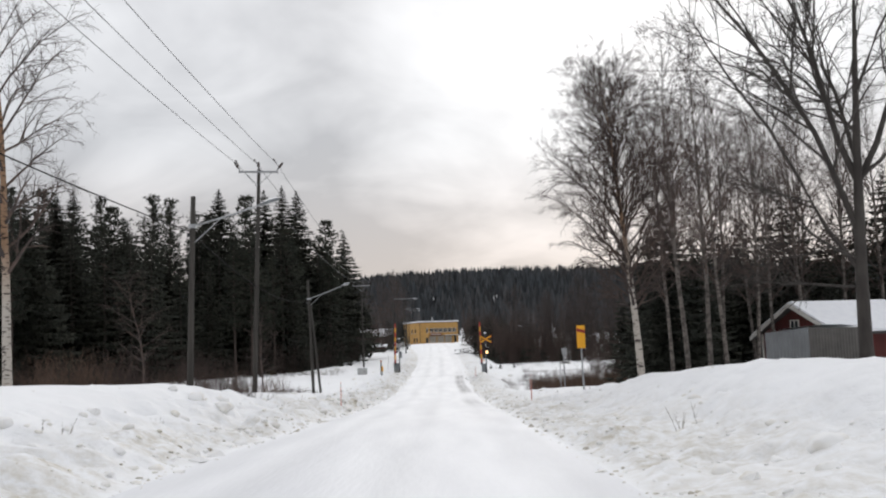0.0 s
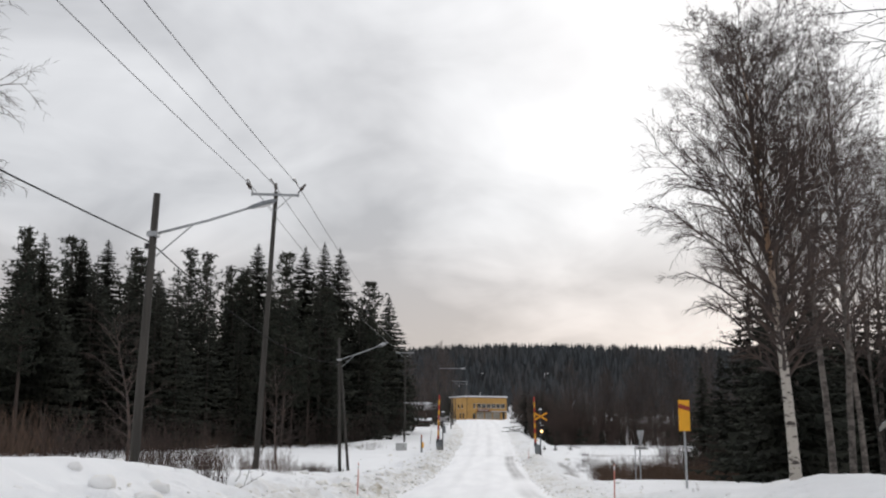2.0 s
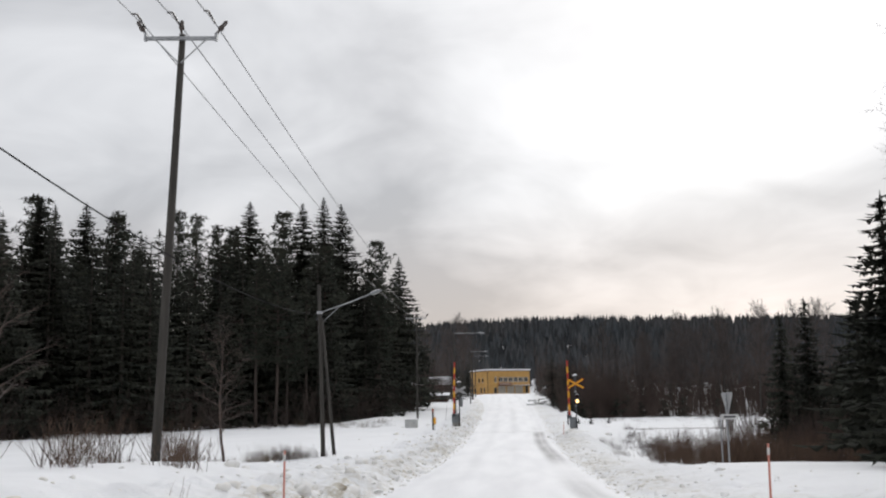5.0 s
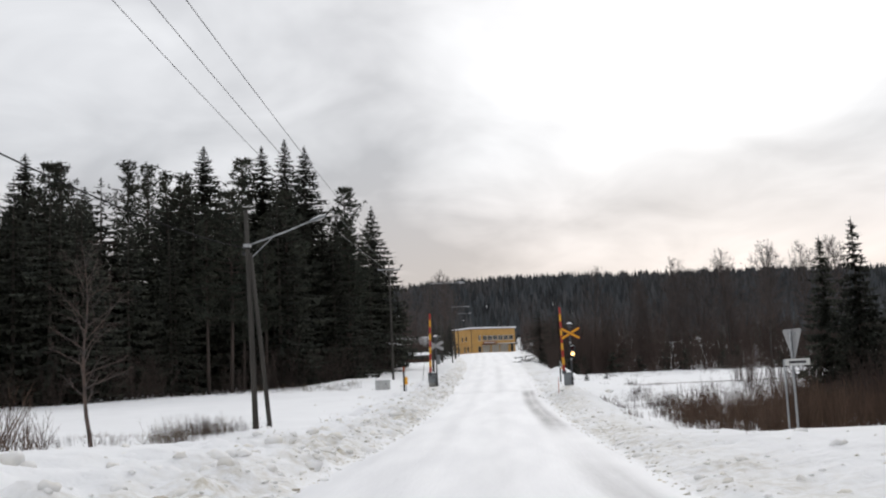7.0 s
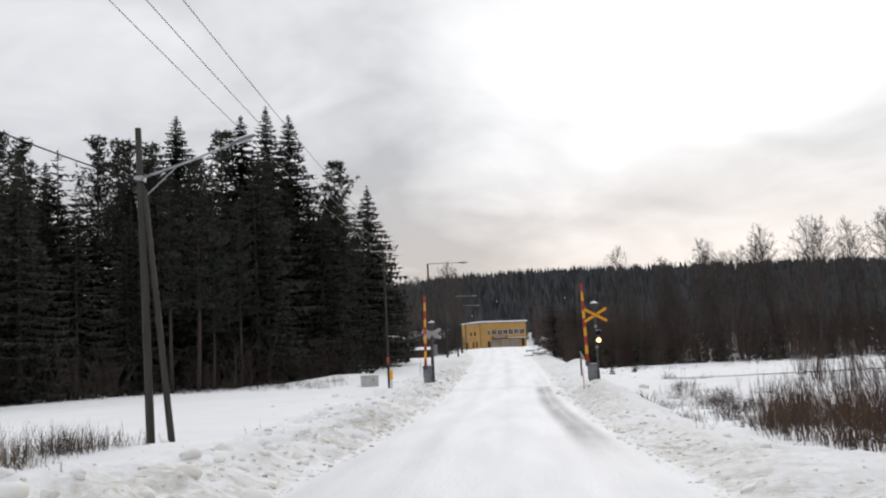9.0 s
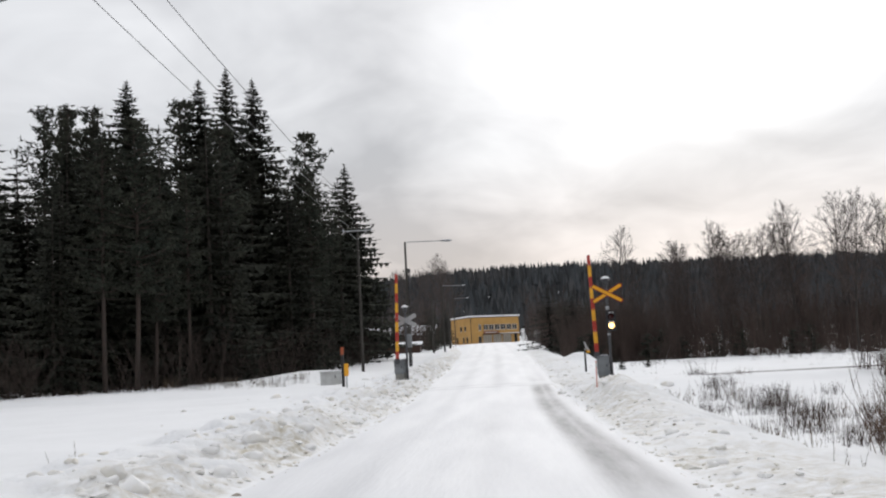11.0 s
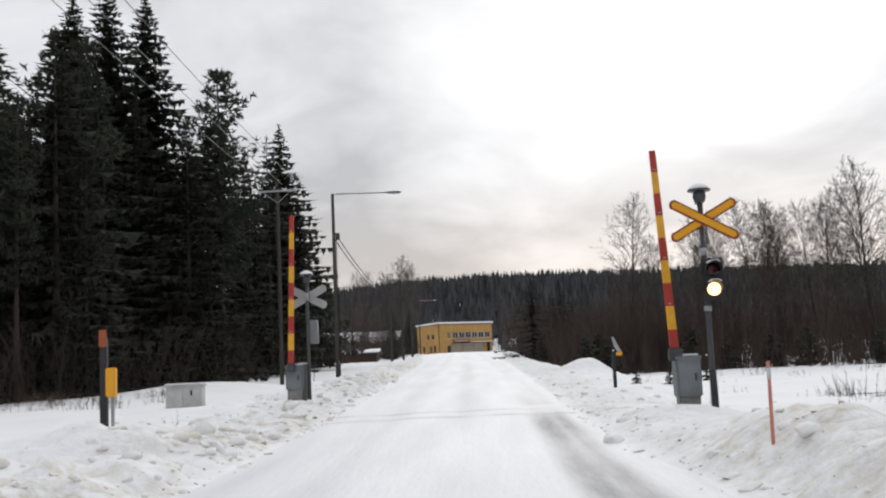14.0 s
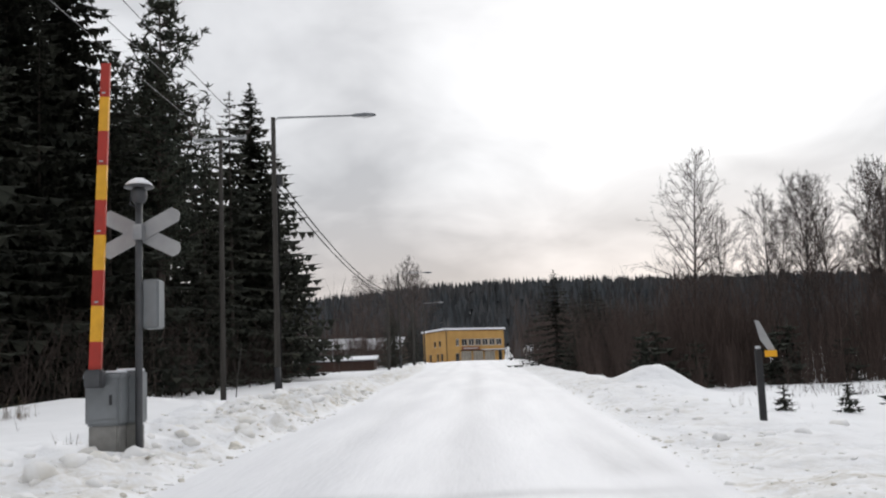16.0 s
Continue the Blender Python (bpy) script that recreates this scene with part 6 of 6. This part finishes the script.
# ---- buildings ----
def gable_house(name, x, y, z0, rz, long, wide, eave, ridge, wall_mat, label, roof_over=0.45, windows=(), end_windows=(), trim=FRAME_WHITE, chimney=False):
    """House with its ridge along local x."""
    base = thing(name, x, y, z0, label, "house", rz=rz)
    g = Geo()
    w = wide / 2
    g.v.extend(Vector(p) for p in ((0, -w, -0.6), (long, -w, -0.6), (long, w, -0.6), (0, w, -0.6), (0, -w, eave), (long, -w, eave), (long, w, eave), (0, w, eave), (0, 0, ridge - 0.06), (long, 0, ridge - 0.06)))
    g.f.extend(((0, 1, 5, 4), (1, 2, 6, 9, 5), (2, 3, 7, 6), (3, 0, 4, 8, 7), (3, 2, 1, 0), (4, 5, 9, 8), (6, 7, 8, 9)))
    wall = part("wall", g, wall_mat, base)
    slope = (ridge - eave) / w
    for s in (-1, 1):
        for nm, lift, th, mt, ov in (("roof", 0.0, 0.10, FASCIA, roof_over), ("roof_snow", 0.10, 0.12, SNOW_CAP, roof_over - 0.04)):
            r = Geo()
            for xx_ in (-ov, long + ov):
                for t in (0, th):
                    r.v.extend((Vector((xx_, 0, ridge + lift + t)), Vector((xx_, s * (w + ov), ridge - slope * (w + ov) + lift + t))))
            r.f.extend(((0, 1, 5, 4), (2, 6, 7, 3), (0, 2, 3, 1), (4, 5, 7, 6), (1, 3, 7, 5), (0, 4, 6, 2)))
            part(nm, r, mt, base, "thick snow on the roof" if nm == "roof_snow" else "", bevel=0.03 if nm == "roof_snow" else 0)
        bb = Geo()
        for yy0 in (0, s * (w + roof_over)):
            zr = ridge - slope * abs(yy0)
            bb.v.extend((Vector((-roof_over - 0.03, yy0, zr - 0.08)), Vector((-roof_over - 0.03, yy0, zr + 0.12)), Vector((-roof_over, yy0, zr - 0.08)), Vector((-roof_over, yy0, zr + 0.12))))
        bb.f.extend(((0, 1, 5, 4), (2, 6, 7, 3), (0, 4, 6, 2), (1, 3, 7, 5), (0, 2, 3, 1), (4, 5, 7, 6)))
        part("bargeboard", bb, trim, base, "pale painted bargeboard")

    def window(cx, cz, ww, hh, end):
        f = Geo()
        o = 0.05
        for a0, b0, a1, b1 in ((-ww / 2 - o, -hh / 2 - o, ww / 2 + o, -hh / 2), (-ww / 2 - o, hh / 2, ww / 2 + o, hh / 2 + o), (-ww / 2 - o, -hh / 2, -ww / 2, hh / 2), (ww / 2, -hh / 2, ww / 2 + o, hh / 2), (-0.02, -hh / 2, 0.02, hh / 2)):
            if end:
                f.box(-0.05, cx + a0, cz + b0, 0.0, cx + a1, cz + b1)
            else:
                f.box(cx + a0, -w - 0.05, cz + b0, cx + a1, -w, cz + b1)
        win = part("window", f, trim, base, "white-framed window")
        pane = Geo().box(-0.02, cx - ww / 2, cz - hh / 2, 0.0, cx + ww / 2, cz + hh / 2) if end else Geo().box(cx - ww / 2, -w - 0.02, cz - hh / 2, cx + ww / 2, -w, cz + hh / 2)
        part("pane", pane, DARK_GLASS, win)
    for q in windows:
        window(*q, False)
    for q in end_windows:
        window(*q, True)
    for yy0 in (-w, w):
        part("corner_board", Geo().box(-0.04, yy0 - 0.07, -0.6, 0.03, yy0 + 0.07, eave), trim, base)
    if chimney:
        part("chimney", Geo().box(long * 0.5 - 0.25, -0.25, ridge - 0.3, long * 0.5 + 0.25, 0.25, ridge + 0.7), FASCIA, base)
    return base


gable_house("cottage", 17.2, 50.2, -0.75, 22, 5.3, 5.2, 2.30, 3.62, COTTAGE_RED, "small red timber cottage with white trim and snowy roof", end_windows=((0.15, 2.62, 0.52, 0.50), (1.2, 1.0, 0.75, 0.7), (-0.6, 1.0, 0.75, 0.7)))
gable_house("low_barn", -22.0, 190, ground_at(-18, 189) - 0.1, 2, 10.5, 4.5, 1.0, 1.35, BROWN_WALL, "long low brown outbuilding with a snowy roof", 0.35)
gable_house("house", -27, 232, ground_at(-24, 232), 10, 9.0, 7, 2.4, 3.9, GREY_WALL, "pale house among bare trees with a snowy roof", 0.4, ((2, 1.6, 0.9, 1.1), (6, 1.6, 0.9, 1.1)), chimney=True)
gable_house("house", -18.5, 240, ground_at(-16, 240), -8, 6.0, 6, 2.2, 3.8, BROWN_WALL, "pale house among bare trees with a snowy roof", 0.4, ((1.5, 1.5, 0.8, 1.0), (4, 1.5, 0.8, 1.0)))
gable_house("shed", 4.9, 215, ground_at(6, 215) - 0.2, 12, 2.4, 2.4, 1.7, 2.3, GREY_WALL, "small grey board shed with a snowy roof", 0.3)

# grey covered trailer on the mound, its near corner towards the road
tb = thing("covered_trailer", 11.65, 33.0, 0.74, "grey covered trailer with a sagging cloth and thin snow", "trailer", rz=15)
SIDE, END = 1.9, 2.5


def cloth(long, z0, z1, ribs, put):
    """Upright ribbed panel whose top edge runs from z0 down to z1."""
    g = Geo()
    for k in range(ribs + 1):
        u = k / ribs
        top_z = z0 + (z1 - z0) * u - 0.02 * math.sin(math.pi * u)
        g.v.extend(put(long * u, d, z) for d, z in ((0.022 * (k % 2), -0.35), (0.03 * (k % 2), top_z * 0.5), (0.012 * (k % 2), top_z)))
        if k:
            n = len(g.v)
            g.f.extend(((n - 6, n - 3, n - 2, n - 5), (n - 5, n - 2, n - 1, n - 4)))
    return g


part("side_wall", cloth(SIDE, 0.86, 0.80, 34, lambda u, d, z: Vector((u, -d - 0.004, z))), TRAILER_SIDE, tb, "dark brown-grey ribbed side")
part("end_cloth", cloth(END, 0.86, 0.74, 26, lambda u, d, z: Vector((-d - 0.004, u, z))), TARP, tb, "grey cloth end")
part("box_body", Geo().box(0.0, 0.0, -0.35, SIDE, END, 0.70), TARP, tb, bevel=0.02)
cap = Geo()
for v in (-0.04, 0.6, 1.3, 1.9, END + 0.04):
    for u in (-0.05, 0.5, 1.2, SIDE + 0.04):
        cap.v.append(Vector((u, v, 0.872 - 0.05 * v / END * 2 - 0.035 * max(0.0, u) / SIDE + 0.05 * (0 < u < SIDE))))
cap.f.extend((r * 4 + k, r * 4 + k + 1, r * 4 + k + 5, r * 4 + k + 4) for r in range(4) for k in range(3))
part("snow_cap", cap, SNOW_CAP, tb, "thin snow on the cover", True)
for v in (0.8, 1.7):
    wheel = part("wheel", Geo().tube([(SIDE, v, -0.25), (SIDE + 0.16, v, -0.25)], [0.3, 0.3], 16), BLACK, tb)
    part("rim", Geo().tube([(SIDE + 0.16, v, -0.25), (SIDE + 0.172, v, -0.25)], [0.17, 0.15], 14), GALV, wheel)


# two-storey ochre building at the head of the lane, its near corner towards the road
ob = thing("ochre_building", -6.9, 256.0, 4.2, "two-storey ochre rendered building with a flat snowy roof", "building", rz=27)
H, LONG, D = 5.1, 10.9, 9.2


def solid_wall(holes, long, name, put):
    """A wall 0.35 m thick with openings cut through it; put() turns along-wall, depth, height into a box."""
    xs = sorted({0.0, long, *[h[0] for h in holes], *[h[2] for h in holes]})
    zs = sorted({-1.0, H, *[h[1] for h in holes], *[h[3] for h in holes]})
    g = Geo()
    for i in range(len(xs) - 1):
        for j in range(len(zs) - 1):
            cx, cz = (xs[i] + xs[i + 1]) / 2, (zs[j] + zs[j + 1]) / 2
            if not any(h[0] < cx < h[2] and h[1] < cz < h[3] for h in holes):
                g.box(*put(xs[i], 0.0, zs[j], xs[i + 1], 0.35, zs[j + 1]))
    return part(name, g, RENDER_YELLOW, ob)


def on_front(u0, d0, z0, u1, d1, z1):
    return u0, d0, z0, u1, d1, z1


def on_end(u0, d0, z0, u1, d1, z1):
    """The end wall runs back from the near corner."""
    return d0, 0.352 + u0, z0, d1, 0.352 + u1, z1


def opening(h, put, fill, bars, name, label, frame_mat):
    x0, z0, x1, z1 = h
    f = Geo()
    t = 0.07
    for a in ((x0, z0, x1, z0 + t), (x0, z1 - t, x1, z1), (x0, z0 + t, x0 + t, z1 - t), (x1 - t, z0 + t, x1, z1 - t)):
        f.box(*put(a[0], 0.10, a[1], a[2], 0.2, a[3]))
    for k in range(1, bars):
        bx_ = x0 + (x1 - x0) * k / bars
        f.box(*put(bx_ - 0.035, 0.10, z0 + t, bx_ + 0.035, 0.2, z1 - t))
    win = part(name, f, frame_mat, ob, label)
    part("pane" if fill is DARK_GLASS else "panel", Geo().box(*put(x0 + t, 0.14, z0 + t, x1 - t, 0.16, z1 - t)), fill, win)
    if name == "window":
        part("window_sill", Geo().box(*put(x0 - 0.04, -0.07, z0 - 0.05, x1 + 0.04, -0.003, z0 - 0.005)), FRAME_WHITE, win)


single = [(1.85, 2.55, 2.5, 3.75)]
band = [(2.95 + 1.3 * k, 2.6, 2.95 + 1.3 * k + 1.05, 3.7) for k in range(6)]
doors = [(2.75, 0.0, 4.7, 1.62), (5.0, 0.0, 6.9, 1.62), (7.1, 0.0, 9.1, 1.62)]
dark_doors = [(1.75, 0.0, 2.5, 1.35), (9.75, 0.0, 10.5, 1.75)]
solid_wall(single + band + doors + dark_doors, LONG, "front_wall", on_front)
end_up = [(1.6, 2.55, 2.6, 3.55), (3.6, 2.55, 4.6, 3.55)]
end_low = [(0.9, 0.1, 1.8, 1.4), (2.6, 0.1, 3.5, 1.4), (5.6, 0.1, 6.5, 1.4)]
solid_wall(end_up + end_low, D - 0.352, "end_wall", on_end)
part("rear_body", Geo().box(0.36, 0.36, -1.0, LONG, D, H), RENDER_YELLOW, ob)
for h in single + band:
    opening(h, on_front, DARK_GLASS, 2, "window", "dark upper window in a pale frame", FRAME_WHITE)
for h in doors:
    opening(h, on_front, DOOR_PALE, 4, "garage_door", "wide pale folding door", FRAME_WHITE)
for h in dark_doors:
    opening(h, on_front, DARK_GLASS, 1, "door", "dark doorway", DOOR_PALE)
for h in end_up + end_low:
    opening(h, on_end, DARK_GLASS, 1, "window", "small dark window", DOOR_PALE)
for k in range(5):                                 # pale panels between the windows of the band
    part("band_panel", Geo().box(4.02 + 1.3 * k, -0.02, 2.62, 4.23 + 1.3 * k, -0.003, 3.68), DOOR_PALE, ob, "pale grey panel")
part("signboard", Geo().box(2.9, -0.08, 1.86, 6.2, -0.003, 2.38), SIGN_DULL_RED, ob, "dull red signboard")
part("lettering", Geo().box(3.2, -0.10, 2.02, 5.9, -0.083, 2.22), FRAME_WHITE, ob, "pale illegible lettering bar")
part("canopy", Geo().box(2.6, -0.9, 1.68, 10.7, -0.003, 1.78), FASCIA, ob, "thin canopy over the doors", bevel=0.02)
part("canopy_snow", Geo().box(6.4, -0.88, 1.782, 10.68, -0.02, 1.92), SNOW_CAP, ob, "snow on the canopy", bevel=0.04)
part("fascia", Geo().box(-0.18, -0.2, H, LONG + 0.2, D + 0.2, H + 0.10), FASCIA, ob, "dark roof edge")
part("roof_snow", Geo().box(-0.24, -0.26, H + 0.102, LONG + 0.26, D + 0.2, H + 0.42), SNOW_CAP, ob, "snow on the flat roof", bevel=0.05)
part("downpipe", Geo().tube([(0.16, -0.06, -0.6), (0.16, -0.06, H)], [0.06, 0.06], 8), FASCIA, ob, "dark downpipe")
